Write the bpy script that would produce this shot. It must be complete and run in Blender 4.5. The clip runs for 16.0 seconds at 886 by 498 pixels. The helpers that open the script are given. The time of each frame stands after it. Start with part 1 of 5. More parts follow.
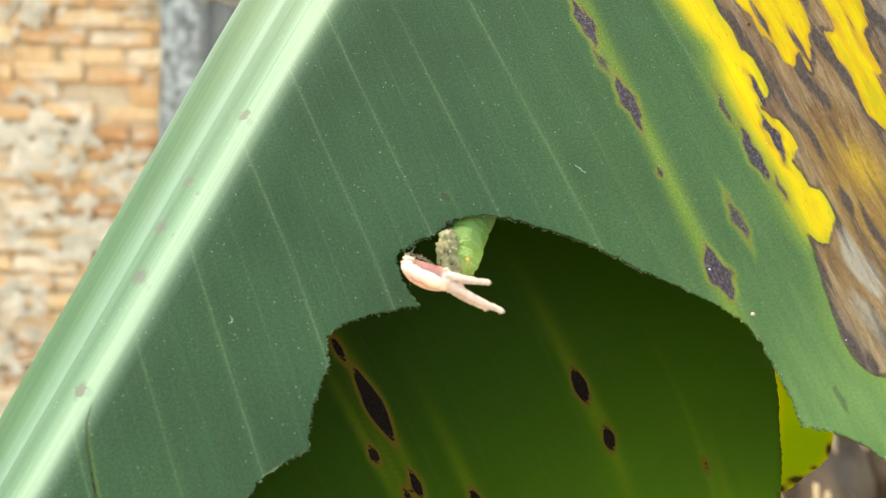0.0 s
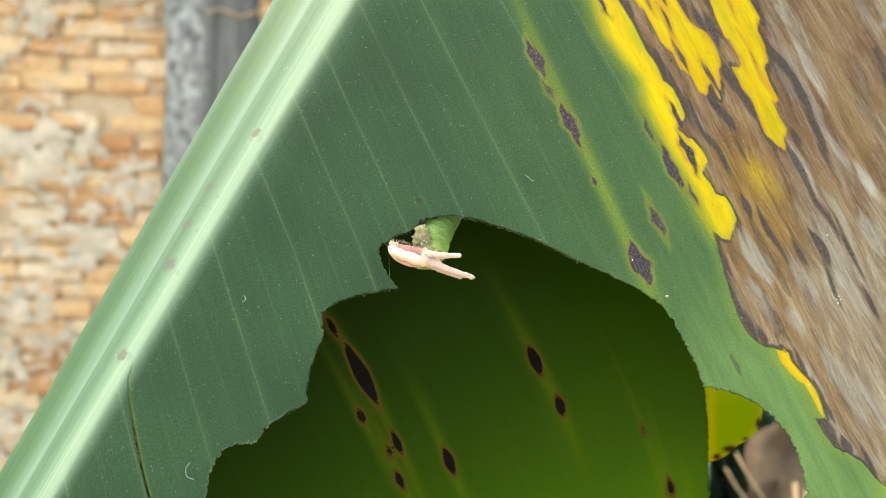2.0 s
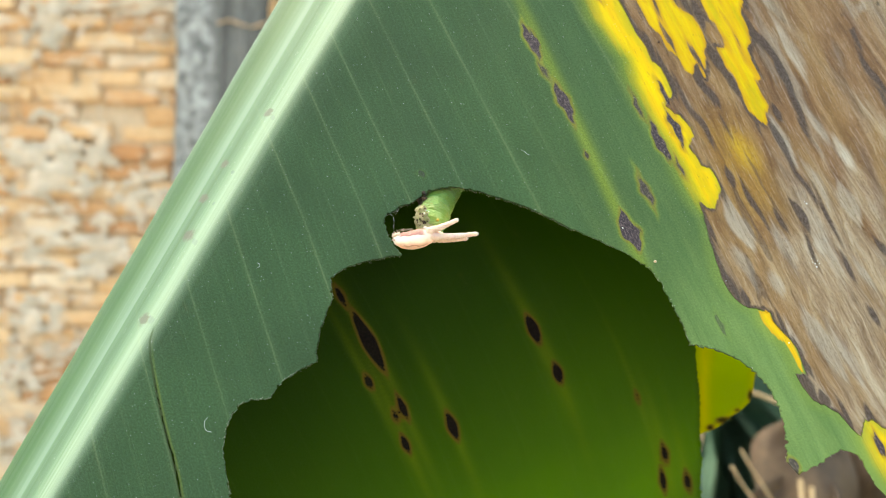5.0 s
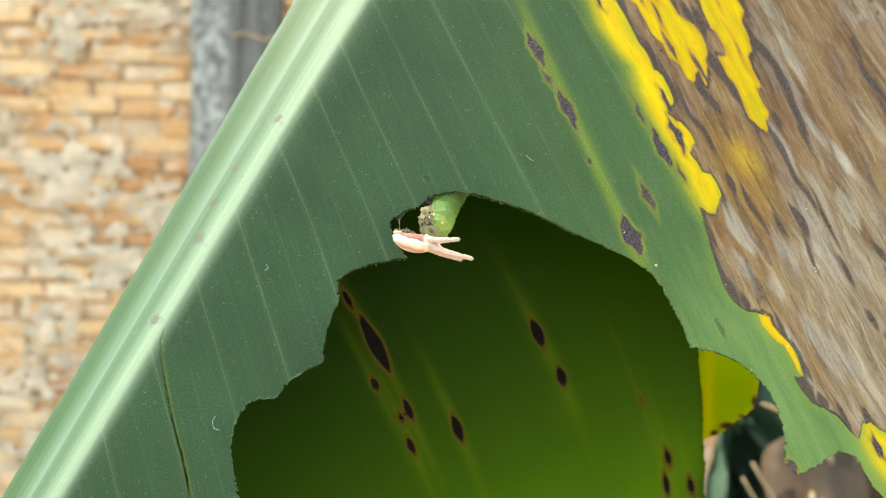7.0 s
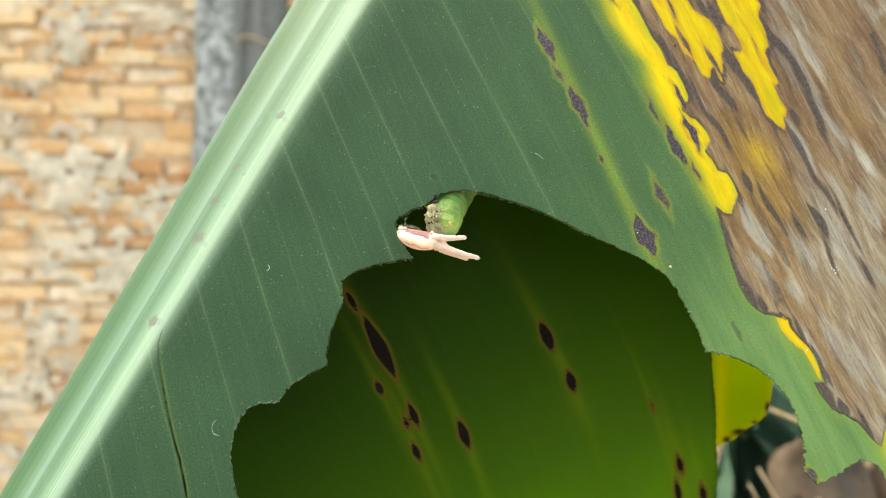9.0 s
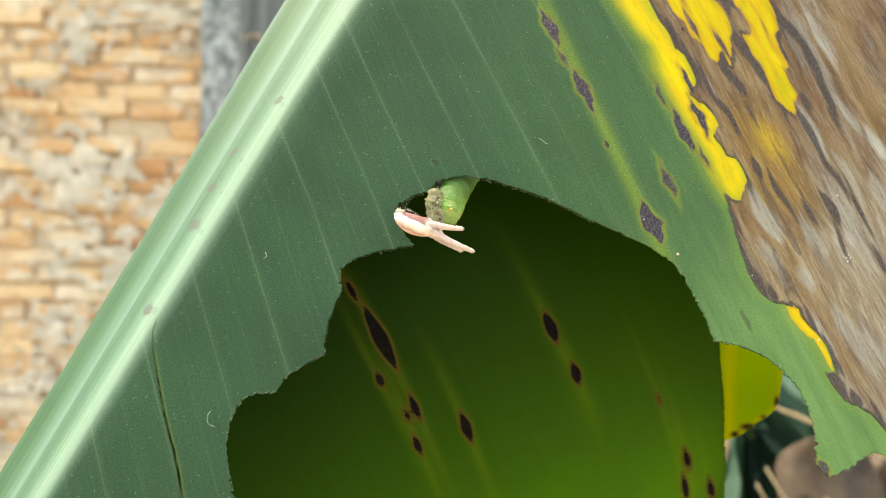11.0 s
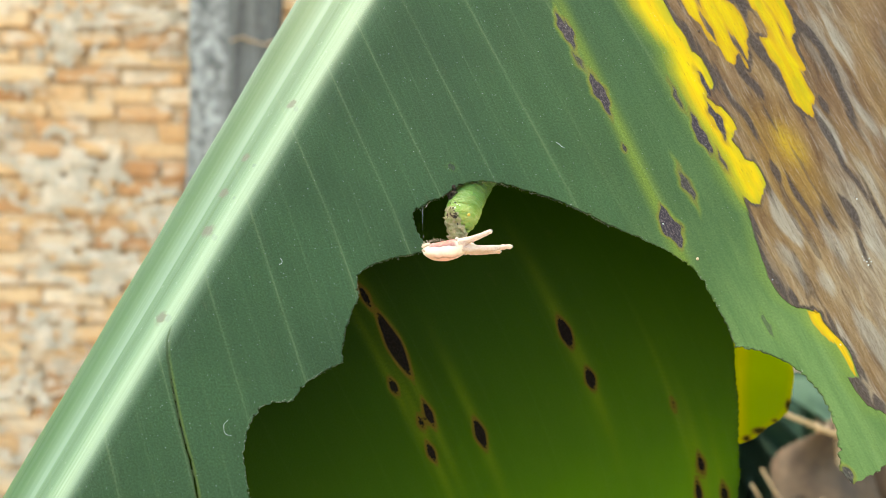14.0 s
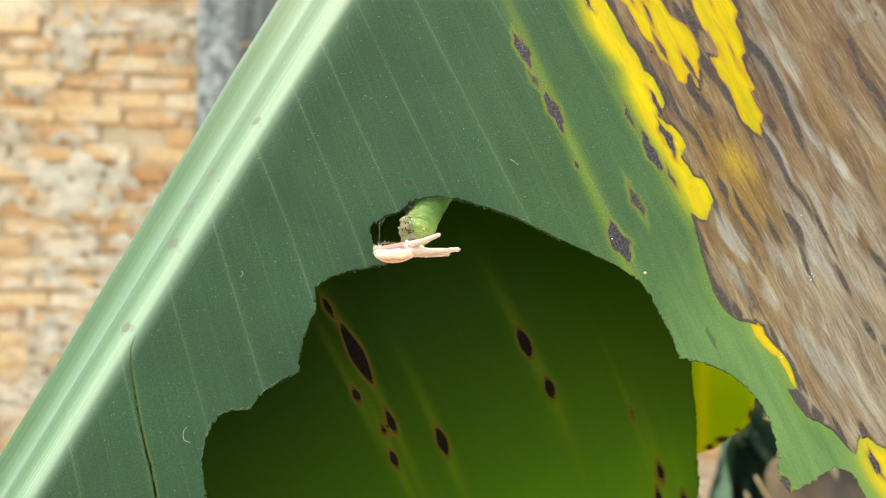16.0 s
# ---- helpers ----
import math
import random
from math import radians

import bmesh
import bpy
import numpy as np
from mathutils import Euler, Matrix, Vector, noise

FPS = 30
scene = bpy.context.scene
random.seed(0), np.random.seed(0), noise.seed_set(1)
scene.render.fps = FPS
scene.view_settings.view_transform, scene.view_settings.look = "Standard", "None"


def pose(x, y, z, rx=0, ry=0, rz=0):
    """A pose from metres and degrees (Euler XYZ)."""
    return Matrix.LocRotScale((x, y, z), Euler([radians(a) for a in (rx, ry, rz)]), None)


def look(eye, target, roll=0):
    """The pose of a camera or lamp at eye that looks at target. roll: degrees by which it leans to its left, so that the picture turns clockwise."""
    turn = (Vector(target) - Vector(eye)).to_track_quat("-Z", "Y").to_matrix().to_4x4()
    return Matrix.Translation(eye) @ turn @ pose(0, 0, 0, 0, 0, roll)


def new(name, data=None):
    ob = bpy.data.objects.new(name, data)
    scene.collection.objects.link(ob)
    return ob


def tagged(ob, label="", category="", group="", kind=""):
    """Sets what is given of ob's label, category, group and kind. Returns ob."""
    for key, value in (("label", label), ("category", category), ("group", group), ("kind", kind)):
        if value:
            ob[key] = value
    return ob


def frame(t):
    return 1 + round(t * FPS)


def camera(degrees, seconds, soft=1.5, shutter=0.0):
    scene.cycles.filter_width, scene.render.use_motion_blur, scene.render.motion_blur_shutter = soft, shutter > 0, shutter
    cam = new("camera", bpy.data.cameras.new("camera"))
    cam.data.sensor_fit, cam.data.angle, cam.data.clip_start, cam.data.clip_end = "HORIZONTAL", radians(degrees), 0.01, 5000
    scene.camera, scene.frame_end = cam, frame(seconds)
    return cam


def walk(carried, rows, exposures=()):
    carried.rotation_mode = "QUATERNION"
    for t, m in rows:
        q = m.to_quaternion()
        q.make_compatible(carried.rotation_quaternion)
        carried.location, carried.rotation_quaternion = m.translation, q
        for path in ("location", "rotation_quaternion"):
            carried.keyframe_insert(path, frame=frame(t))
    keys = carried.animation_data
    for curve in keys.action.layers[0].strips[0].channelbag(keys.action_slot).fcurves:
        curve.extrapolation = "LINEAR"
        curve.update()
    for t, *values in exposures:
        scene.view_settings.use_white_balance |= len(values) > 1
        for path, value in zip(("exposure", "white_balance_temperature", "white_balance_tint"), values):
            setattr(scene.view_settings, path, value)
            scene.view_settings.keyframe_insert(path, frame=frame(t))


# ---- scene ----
# ---- camera ----
cam = camera(47.7, 16.0, soft=0.5)
PATH = [
    (0, (0.00996, 0.00182, 1.30667), (-0.0117, 2.0017, 1.3141), 0.60),
    (0.5, (0.00903, -0.00924, 1.30675), (-0.0096, 1.9907, 1.3079), 0.56),
    (1, (0.01293, -0.03068, 1.30456), (0.0054, 1.9692, 1.3203), 1.05),
    (1.5, (0.01703, -0.04497, 1.30199), (0.0074, 1.9549, 1.3234), 1.55),
    (2, (0.01596, -0.03474, 1.30334), (-0.0104, 1.9649, 1.3316), 0.90),
    (2.5, (0.01765, -0.03654, 1.29906), (-0.0219, 1.9628, 1.3311), 0.40),
    (3, (0.01886, -0.04131, 1.29932), (-0.0676, 1.9554, 1.3760), 0.79),
    (3.5, (0.01694, -0.05878, 1.29834), (-0.0331, 1.9398, 1.3550), 0.90),
    (4, (0.01309, -0.05053, 1.29671), (-0.0422, 1.9479, 1.3520), 0.76),
    (4.5, (0.01603, -0.04668, 1.29559), (-0.0286, 1.9522, 1.3446), 0.62),
    (7, (0.01975, -0.05085, 1.29265), (-0.0520, 1.9465, 1.3672), 0.88),
    (7.5, (0.01722, -0.05102, 1.29277), (-0.0670, 1.9454, 1.3766), 0.87),
    (8, (0.01570, -0.04552, 1.29219), (-0.0622, 1.9514, 1.3713), 0.96),
    (8.5, (0.01791, -0.04449, 1.29238), (-0.0583, 1.9524, 1.3743), 1.03),
    (11, (0.01955, -0.03941, 1.28969), (-0.0714, 1.9568, 1.3729), 1.12),
    (11.5, (0.01693, -0.03442, 1.29029), (-0.0720, 1.9617, 1.3763), 1.12),
    (12, (0.01832, -0.03807, 1.29120), (-0.0612, 1.9585, 1.3767), 1.07),
    (12.5, (0.01600, -0.04505, 1.29204), (-0.0588, 1.9514, 1.3840), 0.91),
    (13, (0.01382, -0.04605, 1.29066), (-0.0590, 1.9507, 1.3789), 0.91),
    (13.5, (0.01229, -0.05022, 1.29000), (-0.0587, 1.9464, 1.3823), 1.21),
    (14, (0.01363, -0.03746, 1.29044), (-0.0529, 1.9595, 1.3774), 0.84),
    (14.5, (0.01665, -0.04361, 1.29071), (-0.0527, 1.9530, 1.3842), 0.91),
    (15, (0.02191, -0.04153, 1.29134), (-0.0501, 1.9551, 1.3832), 1.09),
    (15.5, (0.02336, -0.04440, 1.29046), (-0.0677, 1.9515, 1.3805), 0.93),
    (16, (0.02455, -0.04352, 1.29196), (-0.0601, 1.9523, 1.3894), 1.09),
]
walk(cam, [(t, look(eye, target, roll)) for t, eye, target, roll in PATH], exposures=[(0, 2.45 + 0.12, 8200, -4), (0.5, 2.45 - 0.02, 8200, -4), (1.5, 2.45, 8200, -4), (16, 2.45, 8200, -4)])
cam.data.dof.use_dof = True
cam.data.dof.focus_distance = 0.188
cam.data.dof.aperture_fstop = 23.0

# ---- light ----
SUN_TOWARDS = Vector((-0.30, 0.26, 0.92)).normalized()
world = bpy.data.worlds.new("daylight")
scene.world = world
world.use_nodes = True
sky = world.node_tree.nodes.new("ShaderNodeTexSky")
sky.sky_type = "NISHITA"
sky.sun_disc = False
sky.sun_elevation = math.asin(SUN_TOWARDS.z)
sky.sun_rotation = math.atan2(SUN_TOWARDS.x, SUN_TOWARDS.y)
sky.dust_density = 3.0
background = world.node_tree.nodes["Background"]
background.inputs["Strength"].default_value = 0.15
world.node_tree.links.new(sky.outputs[0], background.inputs["Color"])
sun = new("sun", bpy.data.lights.new("sun", "SUN"))
sun.data.energy, sun.data.angle, sun.data.color = 0.8, radians(24), (1.0, 0.96, 0.90)
sun.matrix_world = look(SUN_TOWARDS * 20, (0, 0, 0))


# ---- node helpers ----
class Shader:
    def __init__(self, name):
        self.mat = bpy.data.materials.new(name)
        self.mat.use_nodes = True
        self.t = self.mat.node_tree
        self.bsdf = self.t.nodes["Principled BSDF"]
        self.out = self.t.nodes["Material Output"]

    def put(self, socket, value):
        if isinstance(value, bpy.types.NodeSocket):
            self.t.links.new(value, socket)
        elif value is not None:
            socket.default_value = (*value, 1.0) if isinstance(value, tuple) and len(value) == 3 and socket.type == "RGBA" else value

    def node(self, kind):
        return self.t.nodes.new(kind)

    def calc(self, op, a, b=None, c=None, clamp=False):
        n = self.node("ShaderNodeMath")
        n.operation, n.use_clamp = op, clamp
        for socket, value in zip(n.inputs, (a, b, c)):
            self.put(socket, value)
        return n.outputs[0]

    def mix(self, fac, a, b, blend="MIX"):
        n = self.node("ShaderNodeMix")
        n.data_type, n.blend_type = "RGBA", blend
        self.put(n.inputs[0], fac), self.put(n.inputs[6], a), self.put(n.inputs[7], b)
        return n.outputs[2]

    def step(self, value, low, high, to_low=0.0, to_high=1.0):
        n = self.node("ShaderNodeMapRange")
        n.interpolation_type = "SMOOTHSTEP"
        for socket, v in zip(n.inputs, (value, low, high, to_low, to_high)):
            self.put(socket, v)
        return n.outputs[0]

    def coords(self, which="Object"):
        return self.node("ShaderNodeTexCoord").outputs[which]

    def uv(self, layer):
        n = self.node("ShaderNodeUVMap")
        n.uv_map = layer
        return n.outputs[0]

    def attr(self, name):
        n = self.node("ShaderNodeAttribute")
        n.attribute_name = name
        return n.outputs["Fac"]

    def scaled(self, vec, sx, sy, sz=1.0):
        n = self.node("ShaderNodeVectorMath")
        n.operation = "MULTIPLY"
        self.put(n.inputs[0], vec)
        n.inputs[1].default_value = (sx, sy, sz)
        return n.outputs[0]

    def split(self, vec):
        n = self.node("ShaderNodeSeparateXYZ")
        self.put(n.inputs[0], vec)
        return n.outputs

    def noise(self, vec, scale, detail=3.0, rough=0.55, warp=0.0):
        n = self.node("ShaderNodeTexNoise")
        self.put(n.inputs["Vector"], vec)
        n.inputs["Scale"].default_value, n.inputs["Detail"].default_value = scale, detail
        n.inputs["Roughness"].default_value, n.inputs["Distortion"].default_value = rough, warp
        return n.outputs["Fac"]

    def cells(self, vec, scale, feature="F1", dims="3D"):
        n = self.node("ShaderNodeTexVoronoi")
        n.voronoi_dimensions, n.feature = dims, feature
        self.put(n.inputs["W" if dims == "1D" else "Vector"], vec)
        n.inputs["Scale"].default_value = scale
        return n.outputs["Distance"]

    def ramp(self, fac, *stops):
        n = self.node("ShaderNodeValToRGB")
        self.put(n.inputs[0], fac)
        els = n.color_ramp.elements
        while len(els) < len(stops):
            els.new(0.5)
        for el, (at, rgb) in zip(els, stops):
            el.position, el.color = at, (*rgb, 1)
        return n.outputs[0]

    def bump(self, height, strength, distance, under=None):
        n = self.node("ShaderNodeBump")
        n.inputs["Strength"].default_value, n.inputs["Distance"].default_value = strength, distance
        self.put(n.inputs["Height"], height), self.put(n.inputs["Normal"], under)
        return n.outputs[0]

    def random(self):
        return self.node("ShaderNodeObjectInfo").outputs["Random"]

    def done(self, color, rough=0.6, normal=None, spec=0.5, sheer=None, sheer_color=None, **_):
        b = self.bsdf
        self.put(b.inputs["Base Color"], color), self.put(b.inputs["Roughness"], rough)
        self.put(b.inputs["Normal"], normal), self.put(b.inputs["Specular IOR Level"], spec)
        if sheer is not None:
            tr, mx = self.node("ShaderNodeBsdfTranslucent"), self.node("ShaderNodeMixShader")
            self.put(tr.inputs["Color"], sheer_color), self.put(mx.inputs[0], sheer)
            self.put(tr.inputs["Normal"], normal)
            self.t.links.new(b.outputs[0], mx.inputs[1]), self.t.links.new(tr.outputs[0], mx.inputs[2])
            self.t.links.new(mx.outputs[0], self.out.inputs["Surface"])
        return self.mat


# ---- materials ----
def rib_colour(s, around, uv, fibre):
    """The rib's own green bands, with a highlight and bright rim painted in, by the way round it in metres."""
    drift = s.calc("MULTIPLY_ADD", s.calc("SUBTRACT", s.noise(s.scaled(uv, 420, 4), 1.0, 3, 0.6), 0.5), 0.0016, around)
    # first stop paints the highlight by the blade, last stop the bright rim
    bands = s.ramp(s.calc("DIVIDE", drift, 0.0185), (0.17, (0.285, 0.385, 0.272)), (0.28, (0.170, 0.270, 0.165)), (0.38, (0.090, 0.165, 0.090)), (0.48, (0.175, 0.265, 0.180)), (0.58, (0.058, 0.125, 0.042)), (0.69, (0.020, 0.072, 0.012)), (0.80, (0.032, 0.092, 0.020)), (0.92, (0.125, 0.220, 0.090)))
    bands = s.mix(s.step(s.noise(s.scaled(uv, 900, 6), 1.0, 3, 0.6), 0.35, 0.65, 0.0, 0.22), bands, (0.060, 0.125, 0.052))
    bands = s.mix(s.step(fibre, 0.35, 0.70, 0.0, 0.30), bands, (0.060, 0.115, 0.045))
    stain = s.calc("ADD", s.attr("smudge"), s.calc("MULTIPLY", s.calc("SUBTRACT", s.noise(uv, 1300, 4, 0.7), 0.5), 1.3))
    return s.mix(s.step(stain, 0.30, 0.75, 0.0, 0.85), bands, (0.120, 0.108, 0.085))


def leaf_material(name, shade_green, sheer_green, sheer, veined=1.0):
    s = Shader(name)
    uv = s.uv("veins")                      # metres: across the veins, along the veins
    u, w, _ = s.split(uv)
    streak = s.noise(s.scaled(uv, 900, 70), 1.0, 4, 0.6)
    streak_fine = s.noise(s.scaled(uv, 3800, 130), 1.0, 2, 0.6)
    broad = s.noise(uv, 45, 3, 0.5)
    rung = s.attr("rung")
    off = s.calc("ABSOLUTE", s.calc("SUBTRACT", rung, s.calc("ROUND", rung)))
    broken = s.step(s.noise(s.scaled(uv, 260, 60), 1.0, 3), 0.25, 0.70, 0.35, 1.0)
    main = s.calc("ADD", s.step(off, 0.0, 0.028, 0.75, 0.0), s.step(off, 0.0, 0.11, 0.28, 0.0))
    between = s.calc("ABSOLUTE", s.calc("SUBTRACT", off, 0.5))
    faint = s.calc("MULTIPLY", s.step(between, 0.0, 0.03, 1.0, 0.0), 0.22)
    vein = s.calc("MULTIPLY", s.calc("MAXIMUM", main, faint), broken)
    vein_small = s.step(s.cells(u, 420, "DISTANCE_TO_EDGE", "1D"), 0.0, 0.09, 1.0, 0.0)
    speck = s.step(s.cells(uv, 1150), 0.0, 0.15, 1.0, 0.0)
    speck = s.calc("MULTIPLY", speck, s.step(s.noise(uv, 500, 3), 0.50, 0.58))
    mottle = s.noise(uv, 2600, 3, 0.8)
    green = s.mix(s.step(broad, 0.3, 0.7), shade_green, tuple(c * 1.35 for c in shade_green))
    green = s.mix(s.calc("MULTIPLY", s.step(streak, 0.35, 0.75), 0.35), green, tuple(c * 0.78 for c in shade_green))
    green = s.mix(s.calc("MULTIPLY", vein_small, 0.035 if veined > 0.5 else 0.0), green, (0.20, 0.30, 0.14))
    green = s.mix(s.calc("MULTIPLY", vein, 0.23 * veined), green, (0.24, 0.33, 0.16))
    green = s.mix(s.step(s.noise(s.scaled(uv, 300, 120), 1.0, 3), 0.66, 0.8, 0.0, 0.25), green, (0.10, 0.085, 0.03))
    # fields: signed, positive inside
    jag = s.calc("MULTIPLY_ADD", s.calc("SUBTRACT", streak, 0.5), 1.0, s.calc("MULTIPLY", s.calc("SUBTRACT", streak_fine, 0.5), 0.25))
    lobes = s.calc("SUBTRACT", s.noise(s.scaled(uv, 300, 75), 1.0, 4, 0.6, 0.4), 0.5)
    dry = s.calc("ADD", s.attr("dry"), s.calc("MULTIPLY_ADD", lobes, 1.0, s.calc("MULTIPLY", jag, 1.5)))
    yellow = s.calc("ADD", s.attr("yellow"), s.calc("MULTIPLY_ADD", lobes, 0.9, s.calc("MULTIPLY", jag, 2.1)))
    band = s.step(s.calc("ADD", s.attr("band"), s.calc("MULTIPLY", jag, 2.2)), -2.8, 1.5)
    lesion = s.calc("ADD", s.attr("lesion"), s.calc("MULTIPLY", jag, 1.7 if veined > 0.5 else 0.8))
    # yellow halo before the dry part, and round the spots
    halo = s.calc("MAXIMUM", s.calc("MAXIMUM", s.attr("trail"), s.calc("MULTIPLY", s.step(s.attr("dry"), -3.0, -0.3), 0.35)), s.calc("MULTIPLY", s.step(s.attr("lesion"), -1.3, -0.1), s.calc("MULTIPLY", s.calc("MULTIPLY", s.attr("deep"), s.attr("deep")), 1.0 if veined > 0.5 else 0.3)))
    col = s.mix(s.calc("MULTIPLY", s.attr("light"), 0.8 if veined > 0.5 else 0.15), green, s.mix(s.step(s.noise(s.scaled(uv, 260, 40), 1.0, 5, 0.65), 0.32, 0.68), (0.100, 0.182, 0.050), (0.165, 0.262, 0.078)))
    halo = s.calc("MAXIMUM", halo, s.step(s.attr("band"), -6.0, -0.5))
    col = s.mix(s.calc("MULTIPLY", halo, 0.6), col, (0.23, 0.31, 0.022))
    bright_yellow = s.mix(s.step(streak, 0.3, 0.7), (0.80, 0.60, 0.004), (0.72, 0.44, 0.006))
    bright_yellow = s.mix(s.step(s.noise(s.scaled(uv, 320, 60), 1.0, 4, 0.65), 0.46, 0.68, 0.0, 0.7), bright_yellow, (0.50, 0.40, 0.01))
    bright_yellow = s.mix(s.step(s.noise(s.scaled(uv, 2200, 500), 1.0, 2, 0.7), 0.63, 0.72, 0.0, 0.6), bright_yellow, (0.34, 0.19, 0.012))
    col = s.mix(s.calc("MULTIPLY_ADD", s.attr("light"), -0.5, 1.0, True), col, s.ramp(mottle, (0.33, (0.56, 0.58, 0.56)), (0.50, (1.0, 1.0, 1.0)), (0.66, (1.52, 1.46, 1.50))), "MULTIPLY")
    col = s.mix(band, col, bright_yellow)
    # dead tissue
    bent = s.node("ShaderNodeCombineXYZ")
    s.put(bent.inputs[0], s.calc("MULTIPLY_ADD", s.calc("SUBTRACT", s.noise(s.scaled(uv, 130, 55), 1.0, 3, 0.55), 0.5), 0.0038, u))
    s.put(bent.inputs[1], s.calc("MULTIPLY_ADD", s.noise(uv, 90, 2), 0.003, w))
    uv_plain, uv = uv, bent.outputs[0]
    grain = s.noise(s.scaled(uv, 420, 48), 1.0, 7, 0.66, 0.5)
    patch = s.noise(s.scaled(uv, 110, 16), 1.0, 5, 0.6, 0.9)
    crumb = s.noise(s.scaled(uv, 3400, 1300), 1.0, 4, 0.8)
    umber = s.ramp(grain, (0.32, (0.090, 0.044, 0.025)), (0.50, (0.225, 0.122, 0.058)), (0.68, (0.35, 0.225, 0.12)))
    tan = s.ramp(grain, (0.32, (0.15, 0.095, 0.060)), (0.50, (0.33, 0.24, 0.155)), (0.68, (0.52, 0.43, 0.31)))
    russet = s.ramp(grain, (0.32, (0.055, 0.028, 0.026)), (0.50, (0.125, 0.068, 0.052)), (0.68, (0.22, 0.14, 0.10)))
    dead = s.mix(s.step(s.calc("ADD", patch, s.attr("brown")), 0.42, 0.60), tan, umber)
    dead = s.mix(s.step(s.noise(s.scaled(uv, 150, 20), 1.0, 4, 0.6, 0.6), 0.54, 0.68, 0.0, 0.75), dead, russet)
    warm = s.noise(s.scaled(uv, 75, 14), 1.0, 4, 0.6, 0.8)
    dead = s.mix(s.step(warm, 0.50, 0.64, 0.0, 0.65), dead, s.ramp(grain, (0.3, (0.17, 0.085, 0.030)), (0.5, (0.31, 0.185, 0.075)), (0.7, (0.45, 0.30, 0.14))))
    dead = s.mix(s.step(warm, 0.46, 0.36, 0.0, 0.55), dead, s.ramp(grain, (0.3, (0.15, 0.12, 0.10)), (0.5, (0.30, 0.26, 0.21)), (0.7, (0.46, 0.42, 0.35))))
    dead = s.mix(s.calc("MULTIPLY", s.attr("ochre"), 0.88), dead, s.ramp(grain, (0.3, (0.16, 0.075, 0.016)), (0.5, (0.32, 0.17, 0.032)), (0.7, (0.46, 0.29, 0.06))))
    dead = s.mix(s.calc("MULTIPLY", s.attr("fade"), 0.85), dead, s.mix(s.step(streak, 0.35, 0.65), (0.62, 0.40, 0.02), (0.50, 0.29, 0.02)))
    dead = s.mix(s.calc("MULTIPLY", s.step(s.calc("ADD", s.attr("pale"), jag), 0.05, 0.7), 0.8), dead, s.ramp(grain, (0.3, (0.24, 0.19, 0.14)), (0.5, (0.42, 0.36, 0.28)), (0.7, (0.58, 0.53, 0.44))))
    dead = s.mix(s.step(crumb, 0.54, 0.66, 0.0, 0.32), dead, (0.50, 0.39, 0.26))
    dead = s.mix(s.step(crumb, 0.455, 0.36, 0.0, 0.5), dead, (0.08, 0.05, 0.04))
    hairline = s.noise(s.scaled(uv, 2300, 170), 1.0, 3, 0.65, 0.3)
    dead = s.mix(s.step(hairline, 0.45, 0.36, 0.0, 0.35), dead, (0.10, 0.052, 0.032))
    dead = s.mix(s.step(hairline, 0.56, 0.66, 0.0, 0.3), dead, (0.56, 0.45, 0.33))
    ink = s.step(s.noise(s.scaled(uv, 260, 26), 1.0, 4, 0.6, 0.8), 0.64, 0.70, 0.0, 0.6)
    ink = s.calc("MAXIMUM", ink, s.step(s.calc("ADD", s.attr("dark"), s.calc("MULTIPLY_ADD", lobes, 0.9, s.calc("MULTIPLY", jag, 1.2))), -0.50, 0.12))
    uv = uv_plain
    rim = s.calc("MULTIPLY", s.step(dry, 0.25, 0.95, 1.0, 0.0), s.step(s.noise(s.scaled(uv, 200, 60), 1.0, 2), 0.34, 0.52))
    edge_of_yellow = s.step(s.calc("ABSOLUTE", s.calc("ADD", yellow, 0.55)), 0.25, 0.65, 1.0, 0.0)
    edge_of_yellow = s.calc("MULTIPLY", edge_of_yellow, s.step(s.noise(s.scaled(uv, 240, 70), 1.0, 2), 0.44, 0.58))
    ink = s.calc("MAXIMUM", ink, s.calc("MAXIMUM", rim, edge_of_yellow))
    dead = s.mix(s.calc("MULTIPLY", ink, 0.9), dead, s.mix(s.step(crumb, 0.38, 0.62), (0.020, 0.014, 0.017), (0.115, 0.088, 0.080)))
    dry_mask = s.step(dry, -0.15, 0.15)
    col = s.mix(dry_mask, col, dead)
    edged = s.mix(s.step(yellow, 0.05, 0.75, 0.75, 0.0), bright_yellow, (0.60, 0.31, 0.015))
    col = s.mix(s.step(yellow, -0.18, 0.12), col, edged)
    spot_mask = s.step(lesion, -0.12, 0.18)
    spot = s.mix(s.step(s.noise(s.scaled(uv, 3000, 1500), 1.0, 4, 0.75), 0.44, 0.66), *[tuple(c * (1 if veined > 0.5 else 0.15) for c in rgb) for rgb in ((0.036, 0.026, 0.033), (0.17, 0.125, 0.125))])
    ring = s.step(lesion, -0.75, -0.1)
    col = s.mix(s.calc("MULTIPLY", ring, s.calc("MULTIPLY", s.attr("ring"), 0.55)), col, (0.20, 0.10, 0.025))
    col = s.mix(s.calc("MULTIPLY", spot_mask, s.attr("deep")), col, spot)
    # pale rib
    ribs = s.noise(s.scaled(s.uv("rib"), 1500, 14), 1.0, 3, 0.6)
    pale = rib_colour(s, s.calc("MULTIPLY", s.split(s.uv("rib"))[0], -1.1), s.uv("rib"), ribs)
    col = s.mix(s.calc("MULTIPLY", s.attr("cut"), 0.75 * veined), col, (0.045, 0.040, 0.020))
    col = s.mix(s.attr("ribness"), col, pale)
